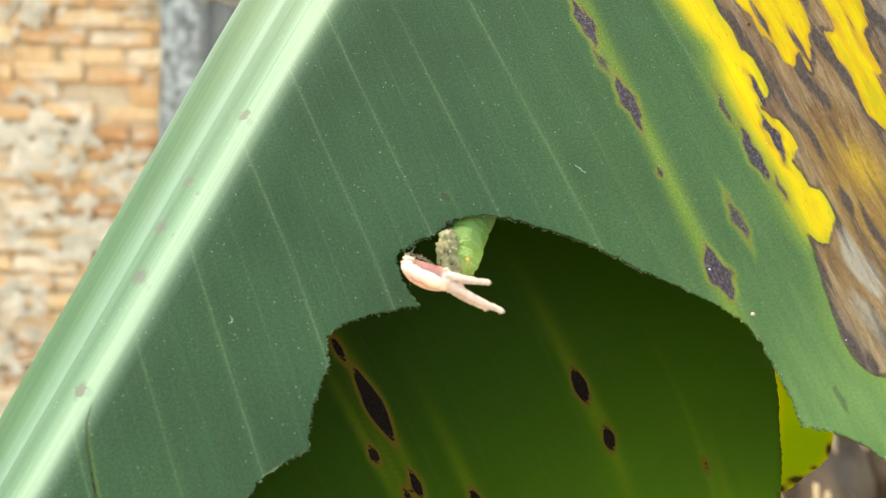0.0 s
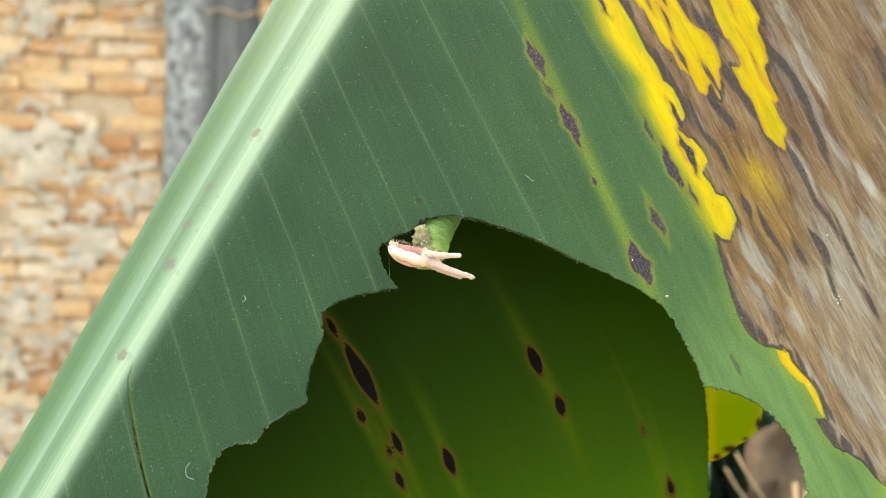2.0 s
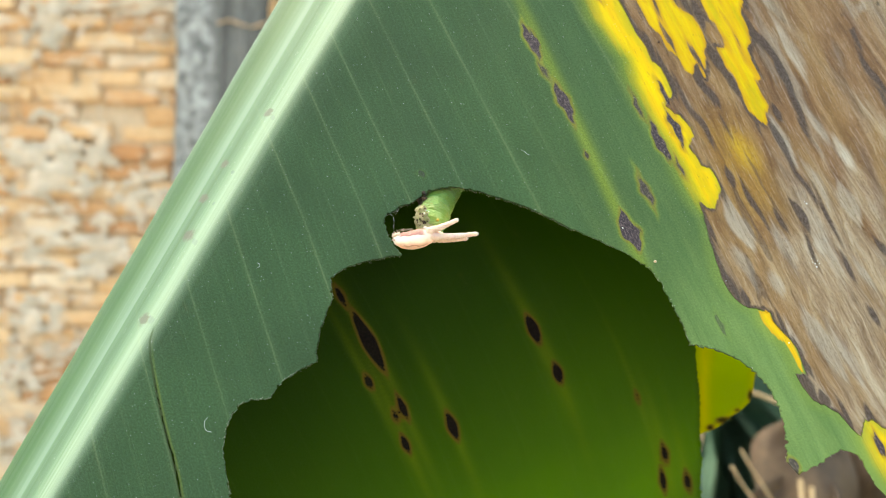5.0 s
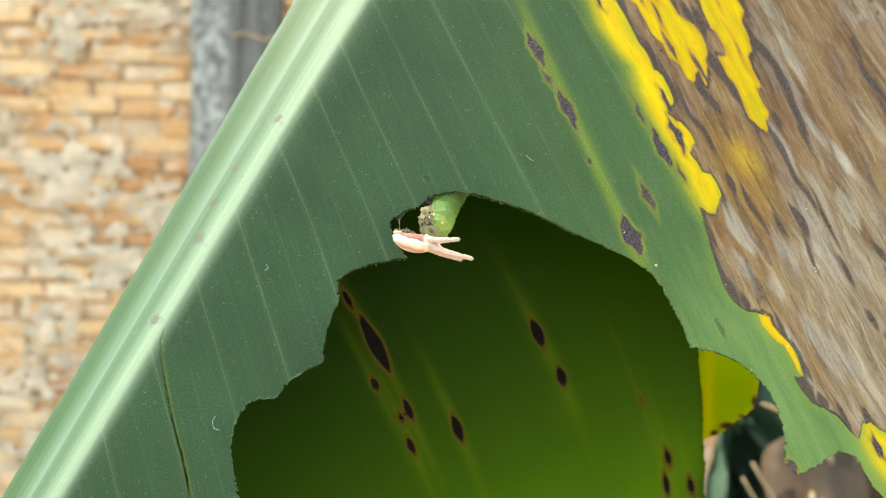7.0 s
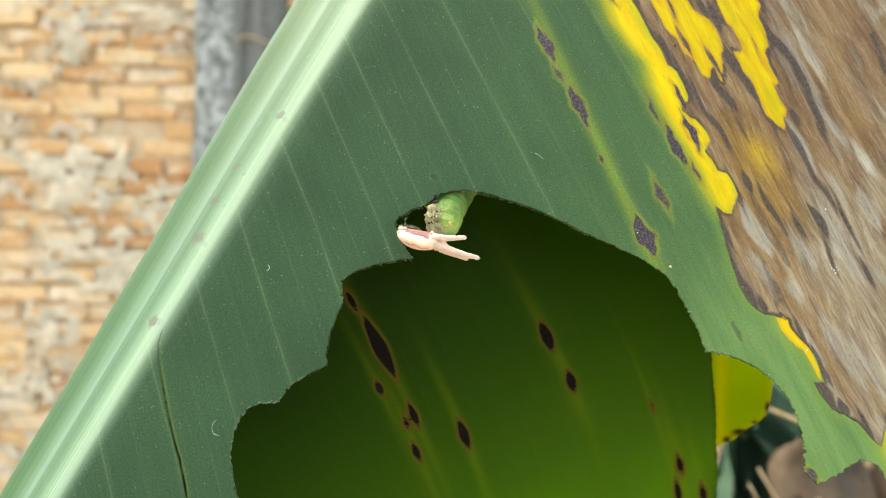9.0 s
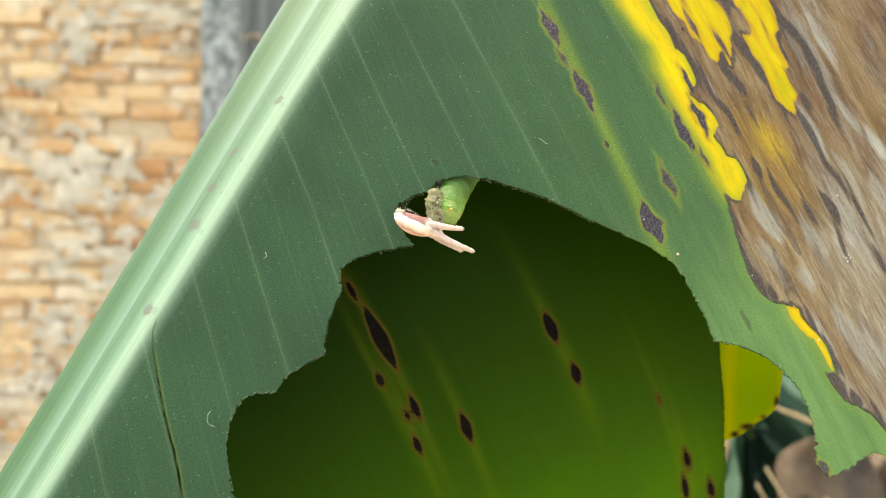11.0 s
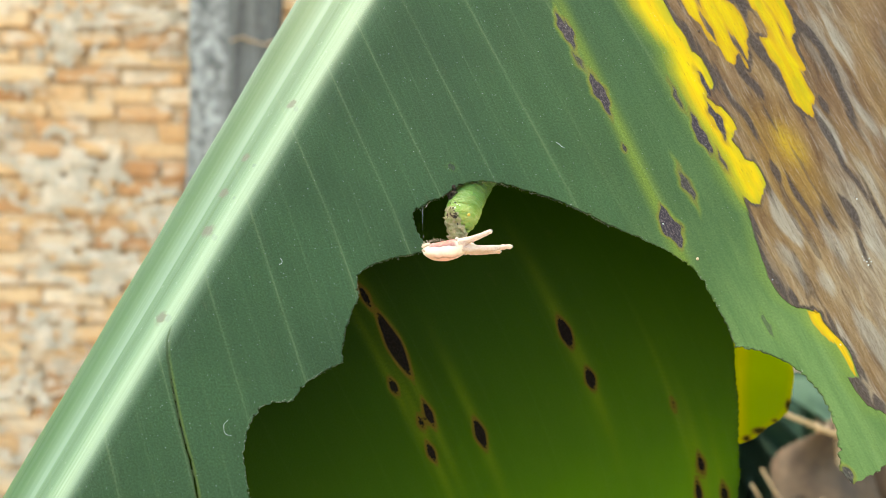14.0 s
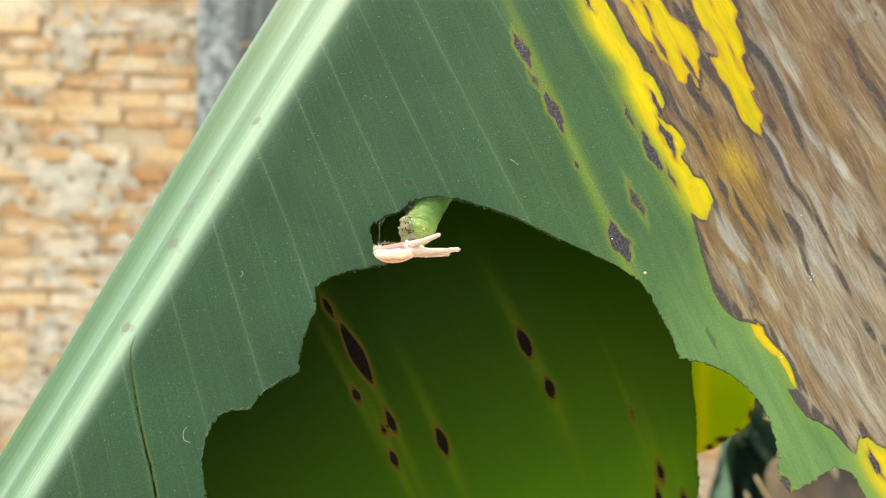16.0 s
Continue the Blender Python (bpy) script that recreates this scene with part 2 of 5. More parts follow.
    # darkness of the torn split, painted on the blade
    col = s.mix(s.calc("MULTIPLY", s.attr("split_shade"), 0.9), col, (0.030, 0.042, 0.010))
    col = s.mix(s.calc("MULTIPLY", speck, s.calc("MULTIPLY_ADD", s.calc("MAXIMUM", dry_mask, s.attr("light")), -0.75 * veined, 0.9 * veined, True)), col, (0.62, 0.66, 0.60))
    tr = sheer_green
    # inner half: uneven shine-through is painted into the colour by its light field
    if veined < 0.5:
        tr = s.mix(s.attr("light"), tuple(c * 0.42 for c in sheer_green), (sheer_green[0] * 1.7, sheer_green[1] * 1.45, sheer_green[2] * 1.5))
    tr = s.mix(dry_mask, tr, (0.30, 0.17, 0.06))
    tr = s.mix(s.calc("MULTIPLY", s.calc("MAXIMUM", s.calc("MULTIPLY", halo, 0.6), band), 0.9), tr, (0.40, 0.36, 0.008))
    tr = s.mix(s.calc("MULTIPLY", vein, 0.3 * veined), tr, (0.30, 0.40, 0.03))
    tr = s.mix(s.calc("MULTIPLY", ring, s.attr("ring")), tr, (0.16, 0.06, 0.01))
    tr = s.mix(spot_mask, tr, (0.004, 0.002, 0.002))
    tr = s.mix(s.step(broad, 0.3, 0.7, 0.0, 0.25), tr, tuple(c * 0.6 for c in sheer_green))
    grit = s.noise(uv, 2600, 2, 0.7)
    n = s.bump(s.calc("MULTIPLY", s.calc("ADD", grit, mottle), s.calc("MULTIPLY_ADD", s.calc("MAXIMUM", s.attr("ribness"), s.attr("light")), -0.75, 1.0, True)), 0.20, 0.0003)
    n = s.bump(s.calc("MULTIPLY", s.calc("ADD", vein, s.calc("MULTIPLY", vein_small, 0.4)), s.calc("SUBTRACT", 1.0, s.attr("ribness"))), 0.35 if veined > 0.5 else 0.06, 0.0002, n)
    n = s.bump(s.calc("MULTIPLY", s.calc("MULTIPLY_ADD", crumb, 0.4, grain), dry_mask), 0.8, 0.0008, n)
    n = s.bump(s.calc("MULTIPLY", ribs, s.attr("ribness")), 0.4, 0.0004, n)
    return s.done(col, s.mix(dry_mask, (0.48, 0.48, 0.48), (0.62, 0.62, 0.62)), n, 0.22 if veined > 0.5 else 0.06, sheer, tr)


FRONT_LEAF = leaf_material("banana_leaf_outer", (0.029, 0.066, 0.0245), (0.10, 0.22, 0.02), 0.22)
LOBE_LEAF = leaf_material("banana_leaf_lobe", (0.030, 0.060, 0.004), (0.27, 0.42, 0.003), 0.60, 0.12)
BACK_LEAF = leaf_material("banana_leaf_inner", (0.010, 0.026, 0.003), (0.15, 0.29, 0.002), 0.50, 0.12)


def midrib_material():
    s = Shader("banana_midrib")
    uv = s.uv("rib")                        # metres: round the rib, along it
    fibre = s.noise(s.scaled(uv, 1700, 9), 1.0, 4, 0.6)
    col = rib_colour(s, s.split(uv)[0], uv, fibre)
    n = s.bump(fibre, 0.5, 0.0004)
    return s.done(col, 0.48, n, 0.28, 0.12, (0.28, 0.42, 0.26))


MIDRIB = midrib_material()


def skin_material(name, a, b, dark, scale, rough=0.5, relief=0.5, sss=0.0):
    s = Shader(name)
    co = s.coords("Object")
    big, fine = s.noise(co, scale, 4), s.noise(co, scale * 9, 3, 0.65)
    col = s.mix(s.step(big, 0.35, 0.65), a, b)
    col = s.mix(s.step(fine, 0.56, 0.74, 0.0, 0.7), col, dark)
    n = s.bump(s.calc("ADD", fine, s.noise(co, scale * 3, 2)), relief, 0.0005)
    if sss:
        s.bsdf.inputs["Subsurface Weight"].default_value = sss
        s.bsdf.inputs["Subsurface Scale"].default_value = 0.0012
        s.bsdf.inputs["Subsurface Radius"].default_value = (1.0, 0.8, 0.4)
    return s.done(col, rough, n, 0.4)


def body_material():
    s = Shader("caterpillar_green_skin")
    co = s.coords("Object")
    dots = s.calc("MULTIPLY", s.step(s.cells(co, 2600), 0.0, 0.30, 1.0, 0.0), s.step(s.split(co)[2], 0.002, 0.005, 0.15, 1.0))
    big = s.noise(co, 260, 3)
    # shade behind the leaf painted in: skin darker above, brighter on the low bulge
    low = s.step(s.split(co)[2], 0.0015, 0.0060, 1.0, 0.0)
    col = s.mix(s.step(big, 0.3, 0.7), (0.085, 0.175, 0.022), (0.140, 0.250, 0.045))
    col = s.mix(s.calc("MULTIPLY", low, 0.8), col, s.mix(s.step(s.noise(co, 420, 4), 0.35, 0.65), (0.235, 0.385, 0.050), (0.390, 0.475, 0.140)))
    col = s.mix(s.calc("MULTIPLY", dots, 0.6), col, (0.36, 0.46, 0.20))
    s.bsdf.inputs["Subsurface Weight"].default_value = 0.4
    s.bsdf.inputs["Subsurface Scale"].default_value = 0.002
    n = s.bump(s.calc("ADD", dots, s.noise(s.scaled(co, 1, 1, 2.6), 1100, 4, 0.65)), 0.9, 0.0006)
    return s.done(col, 0.42, n, 0.45)


BODY = body_material()
COLLAR = skin_material("caterpillar_collar_skin", (0.30, 0.30, 0.12), (0.48, 0.38, 0.23), (0.20, 0.09, 0.05), 1300, 0.6, 0.8, 0.2)

TUBERCLE = skin_material("caterpillar_yellow_skin", (0.50, 0.36, 0.05), (0.58, 0.42, 0.08), (0.34, 0.14, 0.03), 900, 0.5, 0.5, 0.3)


def head_material():
    s = Shader("caterpillar_head_shell")
    co = s.coords("Object")
    x, y, z = s.split(co)
    grain = s.noise(co, 2600, 3, 0.7)
    wav = s.calc("MULTIPLY_ADD", s.calc("SUBTRACT", s.noise(co, 420, 2), 0.5), 0.0016, z)
    col = s.mix(s.step(wav, -0.0018, -0.0008), (0.74, 0.46, 0.36), (0.90, 0.80, 0.66))
    red = s.calc("MULTIPLY", s.step(wav, 0.0001, 0.0004), s.calc("MULTIPLY", s.step(x, 0.0008, 0.0018), s.step(x, 0.0060, 0.0070, 1.0, 0.0)))
    col = s.mix(s.calc("MULTIPLY", red, 0.9), col, (0.20, 0.022, 0.024))
    line = s.calc("MULTIPLY", s.step(s.calc("ABSOLUTE", s.calc("ADD", wav, 0.0019)), 0.0, 0.00022, 1.0, 0.0), s.step(x, 0.0016, 0.0030))
    line = s.calc("MULTIPLY", line, s.step(x, 0.007, 0.0085, 1.0, 0.0))
    col = s.mix(s.calc("MULTIPLY", line, 0.7), col, (0.30, 0.14, 0.08))
    col = s.mix(s.step(grain, 0.6, 0.75, 0.0, 0.3), col, (0.90, 0.82, 0.72))
    col = s.mix(s.step(x, 0.0052, 0.0088), col, s.mix(s.step(s.noise(co, 900, 4), 0.35, 0.65), (0.78, 0.51, 0.42), (0.85, 0.63, 0.53)))
    s.bsdf.inputs["Subsurface Weight"].default_value = 0.25
    s.bsdf.inputs["Subsurface Scale"].default_value = 0.001
    return s.done(col, 0.5, s.bump(grain, 0.6, 0.0002), 0.4)


HEAD_SHELL = head_material()
HORN = skin_material("caterpillar_horn", (0.82, 0.57, 0.47), (0.88, 0.68, 0.58), (0.82, 0.72, 0.64), 900, 0.55, 0.8, 0.2)
HORN_TIP = skin_material("caterpillar_horn_tip", (0.36, 0.32, 0.29), (0.50, 0.46, 0.41), (0.12, 0.10, 0.09), 2500)
JAW = skin_material("caterpillar_jaw", (0.62, 0.42, 0.30), (0.74, 0.56, 0.42), (0.25, 0.14, 0.08), 1500)
BRISTLE = skin_material("pale_bristle", (0.70, 0.58, 0.42), (0.62, 0.46, 0.30), (0.4, 0.3, 0.2), 900)
FIBRE = skin_material("torn_leaf_fibre", (0.24, 0.28, 0.16), (0.36, 0.39, 0.26), (0.14, 0.15, 0.08), 700)
FRASS = skin_material("dark_droppings", (0.05, 0.035, 0.028), (0.12, 0.08, 0.05), (0.02, 0.015, 0.012), 900, 0.8, 1.0)
SILK = skin_material("silk", (0.62, 0.66, 0.58), (0.70, 0.72, 0.66), (0.5, 0.5, 0.46), 400)


def brick_material():
    s = Shader("weathered_brick")
    co = s.node("ShaderNodeNewGeometry").outputs["Position"]
    r = s.random()
    col = s.ramp(r, (0.0, (0.52, 0.25, 0.11)), (0.3, (0.70, 0.43, 0.225)), (0.7, (0.76, 0.52, 0.30)), (1.0, (0.80, 0.62, 0.44)))
    blot = s.noise(co, 26, 4, 0.6)
    col = s.mix(s.step(blot, 0.45, 0.75, 0.0, 0.6), col, (0.42, 0.22, 0.12))
    smear = s.noise(s.scaled(co, 1.0, 1.0, 1.5), 5.5, 5, 0.62, 0.5)
    col = s.mix(s.step(smear, 0.50, 0.62, 0.0, 0.85), col, s.mix(s.step(s.noise(co, 34, 4, 0.65), 0.36, 0.64), (0.56, 0.45, 0.34), (0.78, 0.64, 0.49)))
    grime = s.noise(co, 9, 5, 0.65)
    col = s.mix(s.step(grime, 0.62, 0.72, 0.0, 0.7), col, (0.22, 0.20, 0.17))
    n = s.bump(s.noise(co, 90, 5, 0.65), 0.8, 0.006)
    n = s.bump(smear, 0.6, 0.02, n)
    return s.done(col, 0.9, n, 0.2)


def ground_like(name, a, b, dark, scale, relief, rough=0.9):
    s = Shader(name)
    co = s.node("ShaderNodeNewGeometry").outputs["Position"]
    big, fine = s.noise(co, scale, 5, 0.6), s.noise(co, scale * 12, 4, 0.65)
    col = s.mix(s.step(big, 0.35, 0.65), a, b)
    col = s.mix(s.step(fine, 0.5, 0.7, 0.0, 0.8), col, dark)
    return s.done(col, rough, s.bump(s.calc("ADD", big, fine), 0.8, relief), 0.25)


def pillar_material():
    s = Shader("weathered_cement")
    co = s.node("ShaderNodeNewGeometry").outputs["Position"]
    fine = s.noise(co, 70, 5, 0.65)
    boards = s.noise(s.scaled(co, 60, 60, 1.6), 1.0, 4, 0.6)
    col = s.mix(s.step(boards, 0.35, 0.65), (0.085, 0.084, 0.08), (0.19, 0.187, 0.18))
    col = s.mix(s.step(fine, 0.5, 0.7, 0.0, 0.5), col, (0.25, 0.25, 0.24))
    rough_side = s.calc("MULTIPLY_ADD", fine, 0.12, s.split(co)[0])
    col = s.mix(s.step(rough_side, -0.735, -0.70, 1.0, 0.0), col, s.mix(s.step(s.noise(co, 24, 6, 0.7), 0.35, 0.65), (0.10, 0.10, 0.097), (0.46, 0.46, 0.445)))
    return s.done(col, 0.9, s.bump(s.calc("ADD", fine, boards), 0.7, 0.006), 0.2)


BRICK = brick_material()
MORTAR = ground_like("crumbling_mortar", (0.50, 0.35, 0.22), (0.68, 0.51, 0.35), (0.32, 0.22, 0.14), 7.0, 0.01)
PILLAR = pillar_material()
SMEAR = ground_like("old_render", (0.52, 0.44, 0.34), (0.80, 0.65, 0.50), (0.44, 0.35, 0.27), 16.0, 0.008)
SOIL = ground_like("soil_and_litter", (0.26, 0.205, 0.145), (0.34, 0.28, 0.20), (0.14, 0.105, 0.07), 3.0, 0.02)
WEED_LEAF = skin_material("dark_weed_leaf", (0.034, 0.076, 0.046), (0.058, 0.108, 0.068), (0.020, 0.044, 0.027), 25, 0.9, 0.3)
DRY_LEAF = skin_material("dry_brown_leaf", (0.060, 0.035, 0.019), (0.105, 0.066, 0.038), (0.026, 0.014, 0.008), 40, 0.7, 0.6)
STRAW = skin_material("straw", (0.36, 0.25, 0.13), (0.46, 0.33, 0.19), (0.24, 0.16, 0.09), 60, 0.6, 0.5)
STEM = skin_material("green_stem", (0.12, 0.20, 0.07), (0.20, 0.27, 0.11), (0.10, 0.10, 0.05), 30, 0.5, 0.5)


# ---- mesh helpers ----
def part(name, bm, material, parent=None, label="", smooth=True):
    mesh = bpy.data.meshes.new(name)
    bm.to_mesh(mesh)
    bm.free()
    mesh.materials.append(material)
    if smooth:
        mesh.shade_smooth()
    ob = new(name, mesh)
    ob.parent = parent
    if label:
        ob["label"] = label
    return ob


def thing(name, place, label, category, group=""):
    ob = new(name)
    ob.empty_display_size = 0.01
    ob.location = place
    return tagged(ob, label, category, group)


def loft(points, radii, sides=16, flat=1.0, up=(0, 0, 1), wobble=0.0):
    """A closed tube along points; flat squeezes it along the axis nearest to up."""
    bm = bmesh.new()
    pts = [Vector(p) for p in points]
    rings = []
    for i, p in enumerate(pts):
        along = (pts[min(i + 1, len(pts) - 1)] - pts[max(i - 1, 0)]).normalized()
        side = along.cross(Vector(up))
        side = side.normalized() if side.length > 1e-6 else Vector((1, 0, 0))
        high = side.cross(along).normalized()
        ring = []
        for k in range(sides):
            a = 2 * math.pi * k / sides
            r = radii[i] * (1 + wobble * noise.noise(Vector((i * 0.9, math.cos(a) * 2, math.sin(a) * 2))))
            ring.append(bm.verts.new(p + side * (r * math.cos(a)) + high * (r * flat * math.sin(a))))
        rings.append(ring)
    for low, top in zip(rings, rings[1:]):
        for k in range(sides):
            bm.faces.new((low[k], low[(k + 1) % sides], top[(k + 1) % sides], top[k]))
    bm.faces.new(list(reversed(rings[0])))
    bm.faces.new(rings[-1])
    bmesh.ops.recalc_face_normals(bm, faces=bm.faces)
    return bm


def smooth_line(keys, count):
    """Points along a Catmull-Rom line through keys (tuples of any size)."""
    k = np.array([keys[0], *keys, keys[-1]], float)
    k[0], k[-1] = 2 * k[1] - k[2], 2 * k[-2] - k[-3]
    out = []
    for s in np.linspace(0, len(keys) - 1 - 1e-9, count):
        i, f = int(s), s - int(s)
        a, b, c, d = k[i:i + 4]
        out.append(0.5 * (2 * b + (c - a) * f + (2 * a - 5 * b + 4 * c - d) * f * f + (3 * b - a - 3 * c + d) * f ** 3))
    return np.array(out)


def merge(*bms):
    whole = bmesh.new()
    for bm in bms:
        mesh = bpy.data.meshes.new("piece")
        bm.to_mesh(mesh)
        bm.free()
        whole.from_mesh(mesh)
        bpy.data.meshes.remove(mesh)
    return whole


# ---- setting: ground, wall, pillar ----
def build_ground():
    bm = bmesh.new()
    lines = [-400, -100, -30, -10] + [i * 0.25 - 4 for i in range(33)] + [10, 30, 100, 400]
    grid = [[bm.verts.new((x, y, 0.03 * noise.noise(Vector((x * 1.3, y * 1.3, 0))) if abs(x) < 9 and abs(y) < 9 else 0.0)) for x in lines] for y in lines]
    for j in range(len(lines) - 1):
        for i in range(len(lines) - 1):
            bm.faces.new((grid[j][i], grid[j][i + 1], grid[j + 1][i + 1], grid[j + 1][i]))
    tagged(part("ground", bm, SOIL), "bare brown soil with dry litter", "ground", kind="structure")


WALL_Y, COURSE, BRICK_LENGTH = 3.07, 0.0585, 0.205


def brick_mesh(seed):
    rng = random.Random(seed)
    bm = bmesh.new()
    bmesh.ops.create_cube(bm, size=1.0)
    for v in bm.verts:
        v.co = Vector((v.co.x * (BRICK_LENGTH - 0.009), v.co.y * 0.09, v.co.z * (COURSE - 0.006)))
        v.co += Vector((rng.uniform(-0.010, 0.007), rng.uniform(-0.008, 0.008), rng.uniform(-0.006, 0.005)))
    bmesh.ops.bevel(bm, geom=list(bm.edges), offset=0.006, segments=1, affect="EDGES")
    mesh = bpy.data.meshes.new("brick")
    bm.to_mesh(mesh)
    bm.free()
    mesh.materials.append(BRICK)
    return mesh


def build_wall():
    bm = bmesh.new()
    bmesh.ops.create_cube(bm, size=1.0)
    for v in bm.verts:
        v.co = Vector((v.co.x * 9, WALL_Y + 0.118 + v.co.y * 0.2, 1.3 + v.co.z * 2.6))
    wall = tagged(part("wall_north", bm, MORTAR, smooth=False), "old orange brick wall with crumbling mortar", "wall", kind="structure")
    meshes = [brick_mesh(i) for i in range(9)]
    rng = random.Random(5)
    rest = bmesh.new()
    for row in range(44):
        z = 0.03 + COURSE * row
        x = -4.4 + (BRICK_LENGTH / 2 if row % 2 else 0) + rng.uniform(-0.05, 0.05)
        while x < 4.4:
            place = Matrix.Translation((x, WALL_Y + 0.045 + (rng.uniform(-0.006, 0.010) if rng.random() < 0.93 else 0.035), z + 0.010 * noise.noise(Vector((x * 1.7, row * 0.15, 2))) + rng.uniform(-0.003, 0.003))) @ pose(0, 0, 0, 0, rng.uniform(-1.6, 1.6), rng.uniform(-2, 2)) @ Matrix.Diagonal((rng.uniform(0.80, 1.06), 1, rng.uniform(0.82, 1.10), 1))
            mesh = rng.choice(meshes)
            if -2.05 < x < -0.5 and 0.6 < z < 2.45:
                ob = new("brick", mesh)
                ob.parent, ob.matrix_basis = wall, place
            else:
                first = len(rest.verts)
                rest.from_mesh(mesh)
                rest.verts.ensure_lookup_table()
                bmesh.ops.transform(rest, matrix=place, verts=rest.verts[first:])
            x += BRICK_LENGTH
    tagged(part("brickwork", rest, BRICK, wall, smooth=False), kind="stuff")
    # smears of old render left on the bricks
    for x, z, wide, high, seed in ((-1.05, 1.56, 0.17, 0.12, 1), (-0.98, 1.35, 0.15, 0.09, 2), (-1.07, 1.17, 0.10, 0.07, 3), (-1.06, 1.95, 0.08, 0.10, 4), (-1.16, 1.81, 0.07, 0.028, 5), (-0.86, 1.98, 0.15, 0.05, 6), (-0.80, 1.48, 0.09, 0.07, 7), (-1.13, 1.02, 0.11, 0.06, 8), (-0.93, 1.08, 0.10, 0.035, 9), (-1.22, 1.70, 0.05, 0.05, 10), (-0.78, 1.90, 0.06, 0.025, 11), (-1.10, 0.86, 0.12, 0.06, 12)):
        bm = bmesh.new()
        bmesh.ops.create_grid(bm, x_segments=46, y_segments=46, size=1.0)
        for v in list(bm.verts):
            g, h = v.co.x, v.co.y
            reach = math.hypot(g, h) + 0.55 * noise.noise(Vector((g * 2.2, h * 2.2, seed))) + 0.3 * noise.noise(Vector((g * 6, h * 6, seed)))
            rise = 0.010 * (1 - min(reach, 1.6)) + 0.012 * noise.noise(Vector((g * 4, h * 4, seed + 9))) + 0.005 * noise.noise(Vector((g * 11, h * 11, seed)))
            v.co = Vector((1.224 * x - 0.003 + g * wide * 1.53, WALL_Y - 0.002 - rise, 1.292 + 1.224 * (z - 1.292) + h * high * 1.53))
        bmesh.ops.delete(bm, geom=[v for v in bm.verts if v.co.y > WALL_Y - 0.0045], context="VERTS")
        bmesh.ops.recalc_face_normals(bm, faces=bm.faces)
        part("render_smear", bm, SMEAR, wall, "pale lumpy patch of old render")
    # cement pillar, its face a little proud of the bricks
    bm = bmesh.new()
    bmesh.ops.create_cube(bm, size=1.0)
    bmesh.ops.subdivide_edges(bm, edges=list(bm.edges), cuts=14, use_grid_fill=True)
    for v in bm.verts:
        v.co = Vector((-0.75 + v.co.x * 0.288, WALL_Y + 0.05 + v.co.y * 0.16, 1.32 + v.co.z * 2.64))
        v.co.x += 0.012 * noise.noise(v.co * 9)
        v.co.y += 0.008 * noise.noise(v.co * 14 + Vector((3, 0, 0)))
    tagged(part("pillar", bm, PILLAR), "dark grey weathered cement pillar in a brick wall", "pillar", kind="structure")
    bm = loft([(-0.762 + 0.016 * i, WALL_Y - 0.034 + 0.006 * noise.noise(Vector((i * 0.5, 0, 0))), 2.066 + 0.010 * math.sin(i * 0.7) + 0.006 * noise.noise(Vector((i * 0.4, 3, 0)))) for i in range(11)], [0.0035 + 0.003 * noise.noise(Vector((i * 0.7, 9, 0))) for i in range(11)], 8)
    tagged(part("mortar_ridge", bm, MORTAR), "thin pale mortar ridge across a cement pillar", "mortar ridge", kind="structure")


# ---- the leaf ----
O = Vector((0.0, 0.15785, 1.3))             # a point of the outer half; its axes: right, up the sheet, out of it
AX, BX, NX = Vector((1, 0.0019, 0)), Vector((-0.0006, 0.2956, 0.9553)), Vector((0.0018, -0.9553, 0.2956))
PD, QD = np.array((0.43, 0.903)), np.array((0.903, -0.43))     # along the rib, away from the rib


def sheet(p, q, d):
    """Places (metres) from millimetres along the rib, away from the rib and out of the sheet."""
    a, b = p * PD[0] + q * QD[0], p * PD[1] + q * QD[1]
    return np.array(O) + (np.multiply.outer(a, np.array(AX)) + np.multiply.outer(b, np.array(BX)) + np.multiply.outer(d, np.array(NX))) / 1000


# cross-section of the fold at the rib: the sheet's turn in degrees along it, scaled to a width of 1
FOLD_AT = [0.0, 0.05, 0.10, 0.17, 0.30, 0.42, 0.60, 0.76, 0.88, 1.0, 1.12, 1.4]
FOLD_TURN = [0.0, 4.0, 21.0, 39.0, 42.0, 36.0, 33.0, 34.0, 56.0, 88.0, 108.0, 128.0]
_r = np.linspace(0, 1.4, 281)
_turn = np.radians(np.interp(_r, FOLD_AT, FOLD_TURN))
_x, _d = np.cumsum(np.cos(_turn)) * 0.005, np.cumsum(np.sin(_turn)) * 0.005
_d, _x = _d / _x.max(), _x / _x.max()


def fold_edge(p):
    return -29.2 + 0.010 * p


def fold_width(p):
    return np.maximum(24.0 + 0.066 * p, 7.0)


def fold(p, r):
    """Where the section r (0: the sheet's edge) of the fold lies: away from the rib, out of the sheet."""
    return fold_edge(p) - np.interp(r, _r, _x) * fold_width(p), -np.interp(r, _r, _d) * fold_width(p)


SMUDGES = [(26.0, 0.95, 1.5), (18.0, 0.27, 1.3), (4.0, 0.42, 1.1), (-5.0, 0.43, 1.3), (-14.0, 0.35, 1.7), (10.5, 0.90, 0.8), (-34.0, 0.28, 1.6)]


def smudges(p, r):
    """Grey-brown stains on the rib: 1 at the middle of each, 0 away from it."""
    out = np.zeros(p.shape)
    for at, section, size in SMUDGES:
        out = np.maximum(out, np.exp(-((p - at) / size) ** 2 - ((r - section) * fold_width(p) / size) ** 2))
    return out


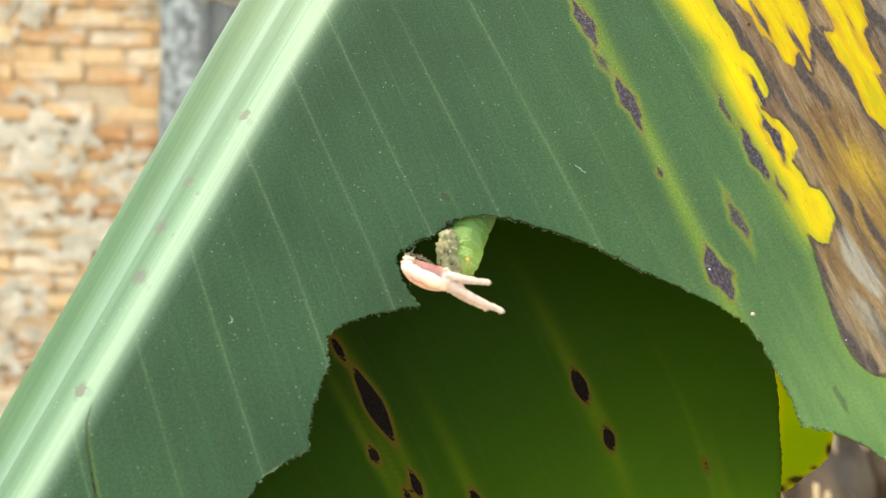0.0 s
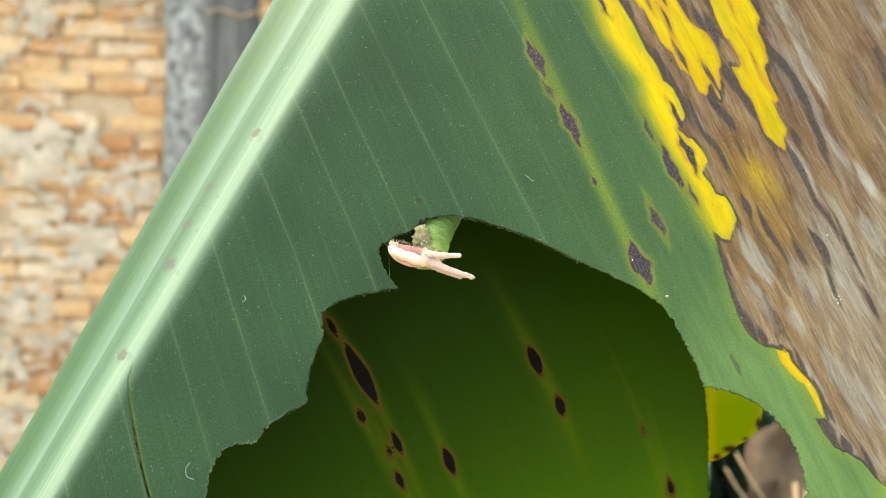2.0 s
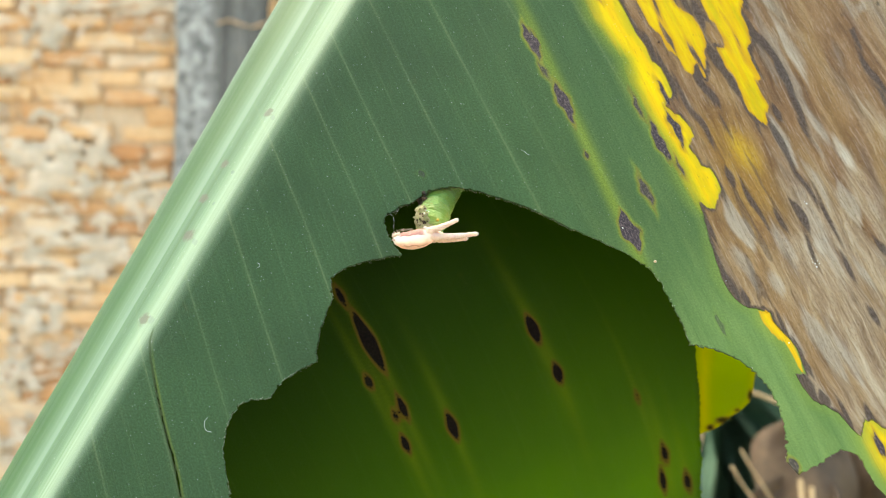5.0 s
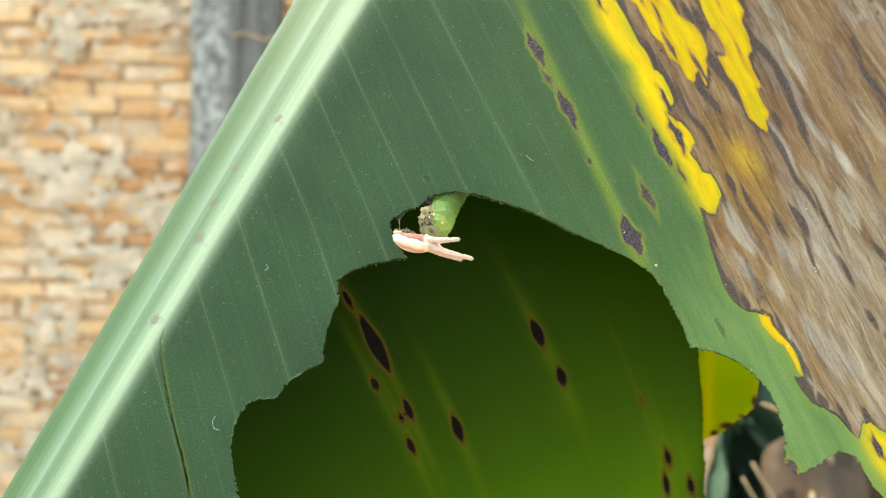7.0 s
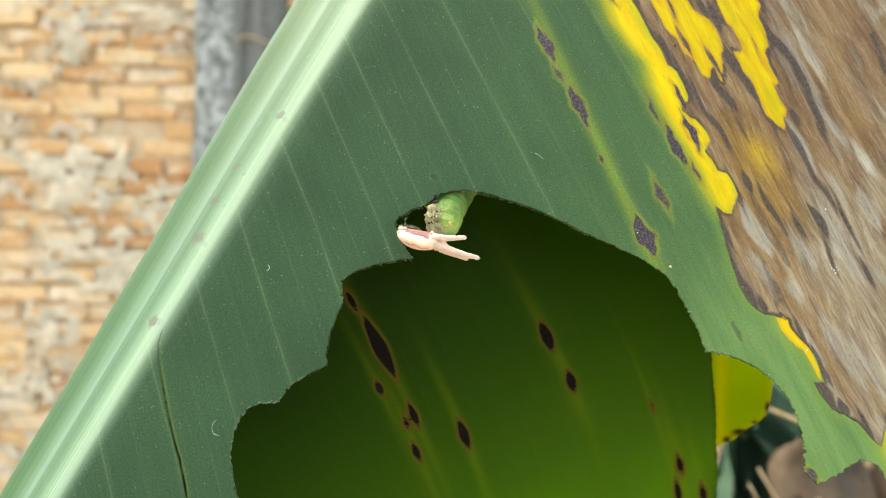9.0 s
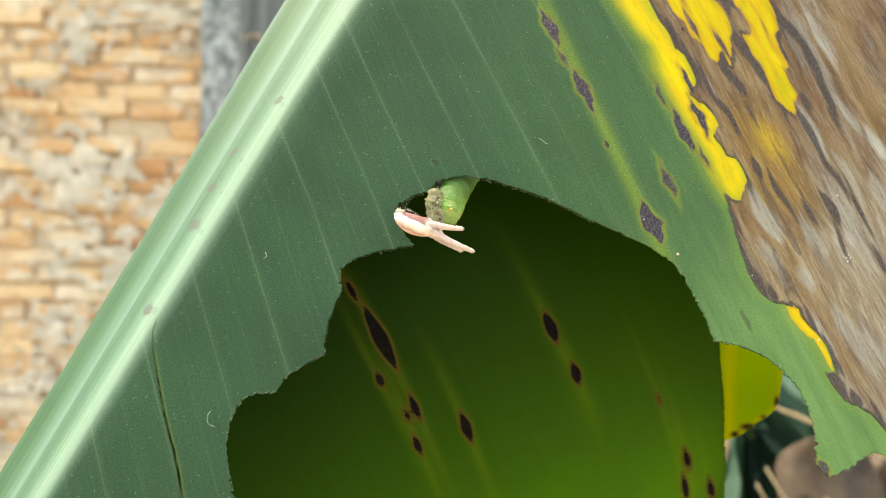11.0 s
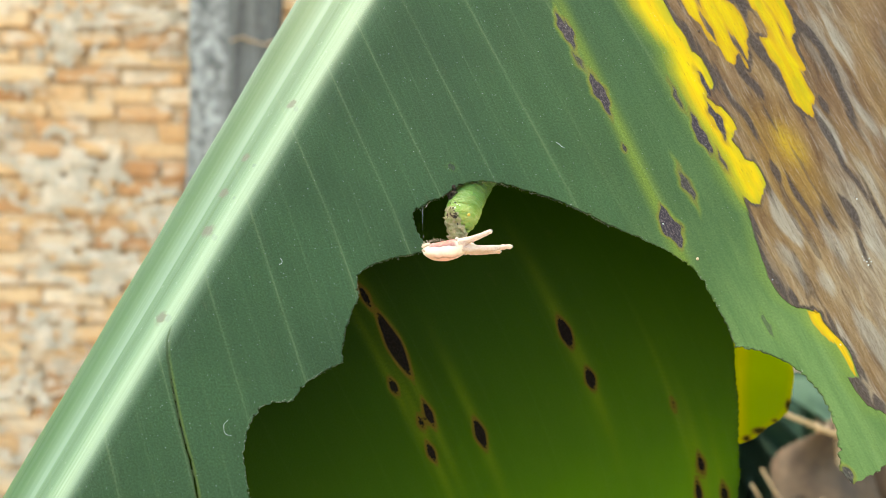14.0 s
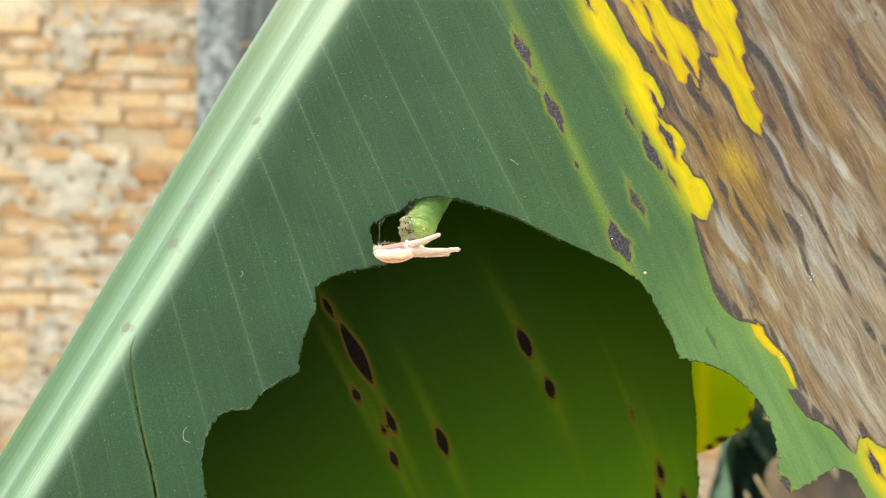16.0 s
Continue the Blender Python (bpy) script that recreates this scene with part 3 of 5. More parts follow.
def veins_of(a, b):
    """Across and along the veins, which fan out, in millimetres."""
    k0, k1 = 0.385, 0.0002
    h = b - 7.0
    u = (a + k0 * h) / (1 - k1 * h)
    return u, -h


BITES = [(-25.9, -51.1), (-28.6, -40.2), (-27.4, -34.6), (-25.1, -32), (-20.2, -31.4), (-17.9, -28), (-11.3, -24), (-11.3, -18.9), (-9, -11.3), (-9.3, -6.5), (-5.6, -4.1), (4.8, -1.9), (1.5, 3.3), (0.8, 6.4), (7.1, 10), (10, 12.2), (15.8, 13.2), (25.7, 10.5), (38.9, 4.5), (45.6, 1.6), (55.5, -4.3), (60.5, -14.1), (62.3, -19.8), (67.2, -20.4), (71.9, -22.4), (76.8, -27.3), (79.3, -34.8), (79.1, -42.1), (81.4, -44.5), (85.2, -42.5), (89.9, -39.6), (92.4, -40.3), (95.4, -46.3)]
SPLIT = [(-44.6, -17.2), (-45, -20), (-44.5, -23.3), (-43.3, -27.7), (-42, -32), (-40.6, -36.2), (-39.1, -40.3), (-38.1, -42.6), (-36.5, -47.4), (-34.6, -54)]
LESIONS = [(32, 48, 5.7, 1.1, 1), (34.4, 40.8, 2.4, 0.5, 0.8), (38.6, 33.5, 5.7, 1.2, 1), (51.4, 4.2, 5, 1.9, 1), (54.2, 32.9, 3.5, 0.5, 0.9), (58.6, 24.5, 5.5, 1.15, 1), (62.8, 18.6, 2.6, 0.4, 0.9), (55.1, 13.2, 4.4, 0.75, 0.9), (43.1, 20.8, 0.9, 0.5, 0.9), (68.9, -15.1, 2.3, 0.5, 0.4), (8.5, 16, 0.9, 0.8, 0.3), (80.3, -43.1, 2.3, 1, 0.9)]
RIB_SPOTS = [(-38.6, 1.6, 1, 0.8, 0.32), (-35.8, 10.6, 0.8, 0.6, 0.3), (-32.2, 17.9, 0.8, 0.6, 0.28), (-24.3, 30, 0.9, 0.7, 0.28), (-32.7, 37.7, 0.9, 0.9, 0.28), (-45.8, -15.4, 1.4, 1, 0.3)]
BAND_SPOTS = [(45.6, 62.6, 4.8, 0.75, 1), (60.2, 35.1, 3.9, 0.55, 1), (62.3, 27.3, 5.1, 0.9, 1), (48.7, 61.7, 2.5, 0.25, 0.5)]
YELLOW_BAND = [(36.5, 80), (40.5, 70), (45, 61.6), (47, 54.1), (50.5, 48.2), (53.6, 43.9), (54.6, 38.2), (56.4, 33.9), (58.7, 29.1), (61.5, 23.6), (63.2, 19.6), (64.8, 14.9), (66.7, 11.2), (67.6, 9.9), (69.3, 9.3), (70.4, 11.7), (70.8, 13.9), (70.2, 16.3), (68.8, 18.7), (67.2, 18.9), (66.1, 21.4), (64.7, 23.2), (66.1, 25.7), (65.5, 27.8), (63.2, 30.5), (60.4, 32.6), (62, 35.6), (61.1, 39), (59.9, 41.8), (58, 43.2), (56.9, 46.8), (54.5, 50.5), (53.3, 53.4), (51.8, 57.1), (50.2, 60.9), (48.4, 64.7), (46.4, 70.1), (42.5, 80)]
YELLOW_A = [(45.4, 80), (49.3, 70.1), (52.3, 63.2), (54.8, 59.4), (56.6, 55), (57.8, 52), (60.3, 49.8), (62.1, 46.2), (63.9, 44), (65, 41.2), (66.5, 40), (66.9, 42.6), (67.6, 42.9), (69.2, 39.6), (69.5, 41.9), (69.5, 45.5), (70, 47), (69.5, 49.2), (68.6, 52.1), (67.1, 54.6), (65.2, 55.8), (63.9, 57.3), (62.1, 61), (61, 64.1), (59.7, 66.4), (57.6, 70.2), (53.7, 80)]
YELLOW_B = [(61.9, 80), (65.4, 71.1), (67.9, 63.4), (69.2, 58.1), (70.9, 53.6), (71.8, 52.8), (73.6, 49.2), (74, 46.8), (72.2, 46.7), (72.9, 44.9), (74, 42), (75.8, 39.2), (76.8, 35.6), (77.8, 32.1), (79.5, 29.8), (81.4, 28.3), (81.5, 30.4), (82.5, 32.9), (81.2, 35.4), (80.1, 39.2), (81, 39.4), (79.7, 43.5), (79.1, 46.4), (79.6, 48.1), (79, 51.8), (78.2, 55.2), (78.4, 58.2), (76.7, 62), (75, 65.8), (72.7, 71.1), (69, 80)]
YELLOW_LOW = [(76.3, -12.1), (78.6, -12.7), (79.1, -14.4), (80.6, -16.5), (82.2, -18.3), (83.2, -20.1), (83.8, -22.2), (84.3, -25.1), (83.2, -23.7), (82.4, -21.3), (81.1, -18.9), (78.9, -16.8), (77.3, -14.8)]
YELLOW_CORNER = [(94.6, -34.4), (96.4, -33.8), (97.9, -35.4), (99.5, -36.1), (101.2, -36.2), (102.8, -37.2), (105.1, -41.6), (106.5, -48.2), (99.8, -48.3), (97.9, -45.1), (96, -41.8), (94.8, -38.4)]
CORNER_SPOTS = [(97.2, -38.6, 2.6, 0.7, 1)]
YELLOW_CUTS = [(58.5, 62.8, 3.1, 0.5, 1), (59.1, 57.6, 4.9, 0.5, 1), (62.1, 48.4, 4.4, 0.6, 1), (55, 63.4, 3.6, 0.4, 1), (67.7, 44.1, 5.2, 0.4, 1), (72.2, 62.4, 4.2, 0.4, 1), (73.6, 48.8, 4.6, 0.5, 1), (78.2, 44.8, 6.2, 0.3, 1)]
DARK_TOP = [(50.1, 64, 6, 1, 1), (53.4, 54.2, 5.8, 0.7, 1), (57.2, 46.9, 4.1, 0.6, 1), (61.4, 39.3, 5.2, 0.7, 1), (65.1, 33.7, 5.1, 0.6, 1), (68.2, 27.5, 3.5, 0.6, 1), (61.1, 64.1, 6, 0.6, 1), (65.6, 57.7, 2.9, 0.6, 1), (68.5, 54.9, 3.6, 1, 1), (67.9, 60.7, 4.6, 0.4, 1), (71.9, 44.2, 4.8, 1, 1), (75, 38.1, 3.6, 0.8, 1), (78.1, 32.2, 4.7, 0.5, 1), (76.8, 63.9, 6.4, 1.1, 1), (79.8, 51.9, 3.7, 0.8, 1), (82.4, 47.3, 3.4, 0.8, 1), (58.5, 62.8, 3, 0.35, 1), (59.1, 57.6, 4.7, 0.4, 1), (62.1, 48.4, 4.3, 0.5, 1)]
DARK_MID = [(85.5, 41.4, 4.8, 1.1, 0.9), (88.3, 33.3, 5.1, 0.8, 0.8), (90.2, 26.8, 3.8, 0.5, 0.4), (68.3, 39.1, 5.6, 0.7, 1), (71, 34.4, 2.1, 0.5, 1), (84.2, 31.4, 1.7, 0.7, 1), (84.9, 23.3, 6.1, 0.6, 1), (87.7, 15.9, 5.2, 0.5, 1), (91.9, 8.8, 5.8, 0.4, 1), (73.2, 16.4, 2.2, 0.8, 1), (77.5, 11.2, 4.4, 0.4, 1), (82.4, 7.6, 2.5, 0.5, 1), (86.5, 8, 2.9, 0.8, 1), (70.7, 14.3, 4.5, 0.4, 1), (72.8, 28, 3.7, 0.5, 0.4), (106.5, 63.8, 5.1, 0.6, 0.9), (111.3, 63.4, 4.8, 1, 1), (102.7, 49.6, 4.1, 0.5, 0.7), (72.2, 62.4, 4, 0.35, 1)]
DARK_LOW = [(67.4, 7.1, 4.4, 0.5, 1), (68.7, 0, 4.3, 0.6, 1), (70.6, -5.8, 4.3, 0.7, 1), (74, -10.2, 2.1, 0.7, 1), (81.8, -16.8, 4.3, 0.5, 1), (84.4, -23, 2.6, 0.6, 1), (84.5, -27.4, 2.9, 1, 1), (87.3, -30, 1.6, 1, 1), (91.7, -34.2, 3.5, 0.5, 1), (96.5, -33.3, 2.1, 0.7, 1), (88.2, 1, 4.3, 0.5, 0.6), (95.8, -3.3, 3.5, 0.7, 0.6), (102.6, 0.7, 2.6, 0.7, 0.8), (103.7, -4.8, 2.4, 0.6, 0.9), (98.6, -13.2, 2, 0.7, 0.8), (101.9, -18, 2, 0.5, 0.6), (105.5, 40.3, 6.4, 0.7, 0.8), (107.4, 32.6, 5.4, 0.6, 0.8)]
PALE_TOP = [(83.5, 60.6, 6.7, 1.1, 0.9), (87.9, 46.6, 8.9, 1.4, 0.7), (93.2, 65.8, 2.7, 0.8, 0.8), (100.4, 64.7, 2.4, 0.8, 1), (103.8, 57.6, 3.5, 1.1, 0.7), (85, 24.7, 6.8, 1.2, 0.9), (91, 14.7, 6.6, 1, 0.7), (96.9, 22.1, 4.5, 1.4, 0.7), (97.1, 10.5, 5.4, 1.7, 0.9), (92.3, 28.5, 5, 1.1, 0.7), (65.1, 61.5, 4.6, 0.5, 0.5), (65.6, 33.7, 2.7, 0.6, 0.5)]
PALE_LOW = [(74.1, 6.4, 6.6, 1.9, 1), (74.4, -2.9, 5.4, 1.2, 0.9), (82.8, 1.6, 6.4, 1.4, 0.6), (90, 1.5, 2.3, 0.8, 0.8), (98.5, -4.4, 3.3, 0.7, 0.9), (88.8, -18.7, 8.3, 1.8, 0.9), (92.6, -21.2, 8.1, 1.1, 0.7), (83.6, -17.8, 4.1, 0.7, 0.8), (80.6, -6.7, 3.4, 1.4, 0.6), (107.1, 16.2, 5.2, 1, 0.4)]
DRY_EDGE = [(46.1, 70.9), (48.4, 64.7), (50.2, 60.9), (51.8, 57.1), (53.3, 53.4), (54.5, 50.5), (56.9, 46.8), (58, 43.2), (59.9, 41.8), (61.1, 39), (62, 35.6), (60.4, 32.6), (63.2, 30.5), (65.5, 27.8), (66.1, 25.7), (64.7, 23.2), (66.1, 21.4), (67.2, 18.9), (68.8, 18.7), (70.2, 16.3), (70.8, 13.9), (70.4, 11.7), (69.3, 9.3), (67.6, 9.9), (66.2, 11.3), (67.2, 7), (68, 1.9), (68.6, -1.9), (69.5, -5.7), (71.5, -9.4), (74, -11.5), (76, -11.9), (78.8, -12.7), (79.2, -14.4), (80.7, -16.5), (82.3, -18.3), (83.3, -20.1), (83.9, -22.2), (84.4, -25.1), (82.6, -25.1), (83.8, -27.8), (85.6, -30.4), (88, -31.6), (90.2, -32.8), (92.2, -35.7), (93.8, -37.4)]
DRY_FAR = [(94.6, -34.4), (96.4, -33.8), (97.9, -35.4), (99.5, -36.1), (101.2, -36.2), (102.8, -37.2), (107.2, -42.7), (180, -80), (240, 300), (-40, 300), (24, 130), (38, 92)]
VEINS = [-200, -186, -172, -158, -144, -130, -115, -100, -86, -72, -58, -44.5, -31.6, -16.2, -2.9, 7.7, 20, 33.7, 51, 66, 80, 94]


def ragged(points, step, rough, seed):
    """A line through points with a fine, uneven, nibbled edge."""
    out, count, rng = [], 0, random.Random(seed)
    for (x0, y0), (x1, y1) in zip(points, points[1:]):
        n = max(int(math.hypot(x1 - x0, y1 - y0) / step), 1)
        nx, ny = (y1 - y0), -(x1 - x0)
        l = math.hypot(nx, ny) or 1
        for i in range(n):
            f = i / n
            bow = -0.07 * l * 4 * f * (1 - f) * 0.5
            d = bow + rough * (0.7 * rng.uniform(-1, 1) + noise.noise(Vector((count * 0.31, seed, 5))))
            out.append((x0 + (x1 - x0) * f + nx / l * d, y0 + (y1 - y0) * f + ny / l * d))
            count += 1
    out.append(points[-1])
    return np.array(out)


def inside(poly, x, y):
    hit = np.zeros(x.shape, bool)
    for (x0, y0), (x1, y1) in zip(poly, np.roll(poly, -1, axis=0)):
        if y0 != y1:
            hit ^= ((y0 > y) != (y1 > y)) & (x < (x1 - x0) * (y - y0) / (y1 - y0) + x0)
    return hit


def spots_field(u, w, spots):
    """Millimetres inside (plus) or outside (minus) the nearest spindle-shaped spot."""
    best, strength = np.full(u.shape, -30.0), np.zeros(u.shape)
    for a, b, half_long, half_wide, *deep in spots:
        su, sw = veins_of(a, b)
        f = 1 - np.sqrt(((u - su) / half_wide) ** 2 + 0.02) - (np.abs(w - sw) / half_long) ** 1.5
        f = np.maximum(f, -8) * half_wide
        strength = np.where(f > best, deep[0] if deep else 1.0, strength)
        best = np.maximum(best, f)
    return best, strength


def outline_field(u, w, outline):
    """Millimetres inside (plus) or outside (minus) an outline."""
    ring = np.array([veins_of(a, b) for a, b in outline])
    best = np.full(u.shape, 1e9)
    for (x0, y0), (x1, y1) in zip(ring, np.roll(ring, -1, axis=0)):
        dx, dy = x1 - x0, y1 - y0
        f = np.clip(((u - x0) * dx + (w - y0) * dy) / (dx * dx + dy * dy), 0, 1)
        best = np.minimum(best, (u - x0 - f * dx) ** 2 + (w - y0 - f * dy) ** 2)
    return np.sqrt(best) * np.where(inside(ring, u, w), 1, -1)


def sheet_mesh(name, verts, faces, uvs, fields, material, parent, label, thick):
    mesh = bpy.data.meshes.new(name)
    mesh.from_pydata(verts.tolist(), [], faces.tolist())
    for layer, values in uvs.items():
        uv = mesh.uv_layers.new(name=layer)
        index = np.empty(len(mesh.loops), np.int32)
        mesh.loops.foreach_get("vertex_index", index)
        uv.data.foreach_set("uv", (values[index]).astype(np.float32).ravel())
    for key, values in fields.items():
        mesh.attributes.new(key, "FLOAT", "POINT").data.foreach_set("value", values.astype(np.float32))
    mesh.materials.append(material)
    mesh.shade_smooth()
    ob = new(name, mesh)
    ob.parent = parent
    ob["label"] = label
    solid = ob.modifiers.new("thickness", "SOLIDIFY")
    solid.thickness, solid.offset = thick, -1.0
    return ob


def cut_grid(rows, cols, keep, chart, edge, holes=None):
    """Faces of a grid inside an outline, its border pulled onto the outline. chart: (n, 2) flat places of the grid's points."""
    keep = keep.reshape(rows, cols)
    k = np.arange(rows * cols).reshape(rows, cols)
    quads = np.stack([k[:-1, :-1], k[:-1, 1:], k[1:, 1:], k[1:, :-1]], -1).reshape(-1, 4)
    flags = keep.ravel()[quads]
    some = flags.sum(1) >= 1
    quads, flags = quads[some], flags[some]
    loose = np.unique(quads[~flags.astype(bool)])
    moved = {}
    for i in range(0, len(loose), 400):
        ids = loose[i:i + 400]
        dist = ((chart[ids][:, None, :] - edge[None]) ** 2).sum(2)
        near = dist.argmin(1)
        for v, e in zip(ids, near):
            moved[int(v)] = edge[e]
    if holes is not None:
        flat = chart.copy()
        for v, place in moved.items():
            flat[v] = place
        middle = flat[quads].mean(1)
        quads = quads[~inside(holes, middle[:, 0], middle[:, 1])]
    return quads, moved


def compact(quads, *arrays):
    used, back = np.unique(quads, return_inverse=True)
    return back.reshape(quads.shape), [a[used] for a in arrays]


def spaced(*stretches):
    out = []
    for start, end, step in stretches:
        out.extend(np.arange(start, end, step))
    return np.array(out + [stretches[-1][1]])


def build_front(leaf):
    ps = spaced((-120, -75, 1.5), (-75, -66, 0.42), (-66, -32, 0.19), (-32, 90, 0.33), (90, 260, 3.0))
    rs = np.linspace(1.05, 0.0, 116)
    qs = spaced((0.2, 22, 0.19), (22, 150, 0.33), (150, 205, 2.0))
    p = np.repeat(ps[:, None], len(rs) + len(qs), 1)
    fq, fd = fold(ps[:, None], rs[None, :])
    q = np.concatenate([fq, fold_edge(ps)[:, None] + qs[None, :]], 1)
    d = np.concatenate([fd, np.zeros((len(ps), len(qs)))], 1)
    rib = np.concatenate([np.repeat(np.interp(rs, [0.0, 0.06, 0.15, 1.05], [0.03, 0.25, 1.0, 1.0])[None], len(ps), 0),
                          np.repeat(np.interp(qs, [0, 1.5, 4.0], [0.06, 0.03, 0.0])[None], len(ps), 0)], 1)
    across = np.concatenate([np.repeat(-rs[None] * 0.015, len(ps), 0), np.repeat(qs[None] / 1000, len(ps), 0)], 1)
    rows, cols = p.shape
    p, q, d, rib, across = (x.ravel() for x in (p, q, d, rib, across))
    chart = np.stack([p * PD[0] + q * QD[0], p * PD[1] + q * QD[1]], 1)
    bites = ragged(BITES, 0.22, 0.34, 3.0)
    rim = ragged([BITES[-1], (102, -62), (122, -68), (142, -40), (152, 10), (178, 80), (205, 180), (190, 300)], 1.5, 1.2, 9.0)
    low = ragged([(-150, -90), (-70, -92), (-30, -70), BITES[0]], 1.0, 0.8, 4.0)
    outline = np.concatenate([low, bites[1:], rim[1:], [(-200, 300), (-200, -90)]])
    slit = np.array(SPLIT[3:])
    width = np.linspace(0.10, 0.30, len(slit))
    slit = np.concatenate([slit - np.stack([width, 0 * width], 1), (slit + np.stack([width, 0 * width], 1))[::-1]])
    slit_line = ragged([tuple(x) for x in slit] + [tuple(slit[0])], 0.12, 0.03, 7.0)
    keep = inside(outline, chart[:, 0], chart[:, 1])
    quads, moved = cut_grid(rows, cols, keep, chart, np.concatenate([bites, rim, low]), slit_line)
    for v, place in moved.items():
        if q[v] > fold_edge(p[v]):
            chart[v] = place
            p[v], q[v] = place @ PD, place @ QD
    # gentle waves of the sheet, falling off to the rib
    soft = np.clip((q - fold_edge(p)) / 25, 0, 1)
    u, w = veins_of(chart[:, 0], chart[:, 1])
    d = d + soft * (0.9 * np.sin(chart[:, 0] / 19 + 0.6) * np.cos(chart[:, 1] / 27) + 0.16 * np.sin(u / 1.9 + np.sin(u / 5.3) * 2))
    dry = outline_field(u, w, DRY_EDGE + DRY_FAR)
    cuts, _ = spots_field(u + 0.2 * np.sin(w / 1.7 + u), w, YELLOW_CUTS)
    yellow = np.minimum(np.maximum(np.maximum(outline_field(u, w, YELLOW_A), outline_field(u, w, YELLOW_B)), outline_field(u, w, YELLOW_LOW)), -cuts)
    strip = np.maximum(np.maximum(outline_field(u, w, YELLOW_BAND) - 0.35, outline_field(u, w, YELLOW_LOW) - 2.2), outline_field(u, w, YELLOW_CORNER) - 1.1)
    run = u - np.where(w < 0, 0.085, 0.015) * w     # the veins' own fan
    smudge = smudges(p, -across / 0.015)
    rung = np.interp(run, VEINS, np.arange(len(VEINS)))
    wavy = u + 0.40 * np.sin(w / 4.1 + u * 0.2) + 0.22 * np.sin(w / 1.9 + u * 0.7)
    dark, dark_deep = spots_field(wavy, w, [(a, b, long * 1.25, wide, deep) for a, b, long, wide, deep in DARK_TOP + DARK_MID + DARK_LOW])
    dark = np.clip(dark, -1, 1) + (dark_deep - 1) * 0.4
    pale, pale_deep = spots_field(wavy, w, PALE_TOP + PALE_LOW)
    pale = np.clip(pale / 1.5 + 0.5, 0, 1) * pale_deep
    fu, fw = veins_of(*(76.2, 22.5))
    ou, ow = veins_of(*(76, 19))
    fade = np.clip(1.25 - np.hypot((u - fu) / 3.0, (w - fw) / 5.0), 0, 1)
    ochre = np.exp(-((u - ou) / 6.0) ** 4 - ((w - ow) / 13.0) ** 4)
    lesion, deep = spots_field(u + 0.22 * np.sin(w / 1.3 + u) + 0.15 * np.sin(w / 0.53), w, LESIONS + RIB_SPOTS + BAND_SPOTS + CORNER_SPOTS)
    band = strip
    trail = np.exp(-((u - 49.6) / 1.5) ** 2) * np.interp(w, [-60, -45, -10, 10, 18], [0.2, 0.7, 0.85, 0.8, 0.0])
    torn_b, torn_a = np.array([y for _, y in SPLIT])[::-1], np.array([x for x, _ in SPLIT])[::-1]
    trail = np.maximum(trail, 0.55 * np.exp(-((chart[:, 0] - np.interp(chart[:, 1], torn_b, torn_a) - 0.42) / 0.22) ** 2) * np.clip((-17 - chart[:, 1]) / 12, 0, 1))
    # painted dark of the split: its closed top, and past both rims below
    split_shade = np.clip(1.35 - np.abs(chart[:, 0] - np.interp(chart[:, 1], torn_b, torn_a)) / np.interp(-chart[:, 1], [17, 24, 30, 54], [0.14, 0.20, 0.34, 0.52]), 0, 1) * np.clip((-16.8 - chart[:, 1]) / 1.5, 0, 1)
    brown = np.interp(u - 62, [0, 12, 26, 50], [0.12, 0.12, 0.03, -0.05]) - 0.24 * np.clip((w - 2) / 12, 0, 1) + 0.13 * np.clip((-w - 5) / 20, 0, 1)
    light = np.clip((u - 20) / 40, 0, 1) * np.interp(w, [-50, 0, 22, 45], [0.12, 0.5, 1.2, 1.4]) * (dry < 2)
    cut = np.zeros(p.shape)
    cut[list(moved)] = 1.0
    cut *= np.where((chart[:, 0] > 60) & (chart[:, 0] < 80), 1.0, 0.0)
    quads, (p, q, d, u, w, dry, yellow, lesion, deep, light, fade, rib, across, band, brown, trail, dark, pale, ochre, cut, rung, smudge, split_shade) = compact(quads, p, q, d, u, w, dry, yellow, lesion, deep, light, fade, rib, across, band, brown, trail, dark, pale, ochre, cut, rung, smudge, split_shade)
    ring = np.where(deep < 0.5, 0.0, deep)
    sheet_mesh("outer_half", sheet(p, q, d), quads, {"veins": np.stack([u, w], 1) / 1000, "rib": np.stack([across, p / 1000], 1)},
               {"dry": dry, "yellow": yellow, "lesion": lesion, "deep": deep, "light": light, "fade": fade, "ribness": rib, "ring": ring * 0.7, "band": band, "brown": brown, "trail": trail, "dark": dark, "pale": pale, "ochre": ochre, "cut": cut, "rung": rung, "smudge": smudge, "split_shade": split_shade},
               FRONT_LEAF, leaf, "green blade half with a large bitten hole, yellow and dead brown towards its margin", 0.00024)


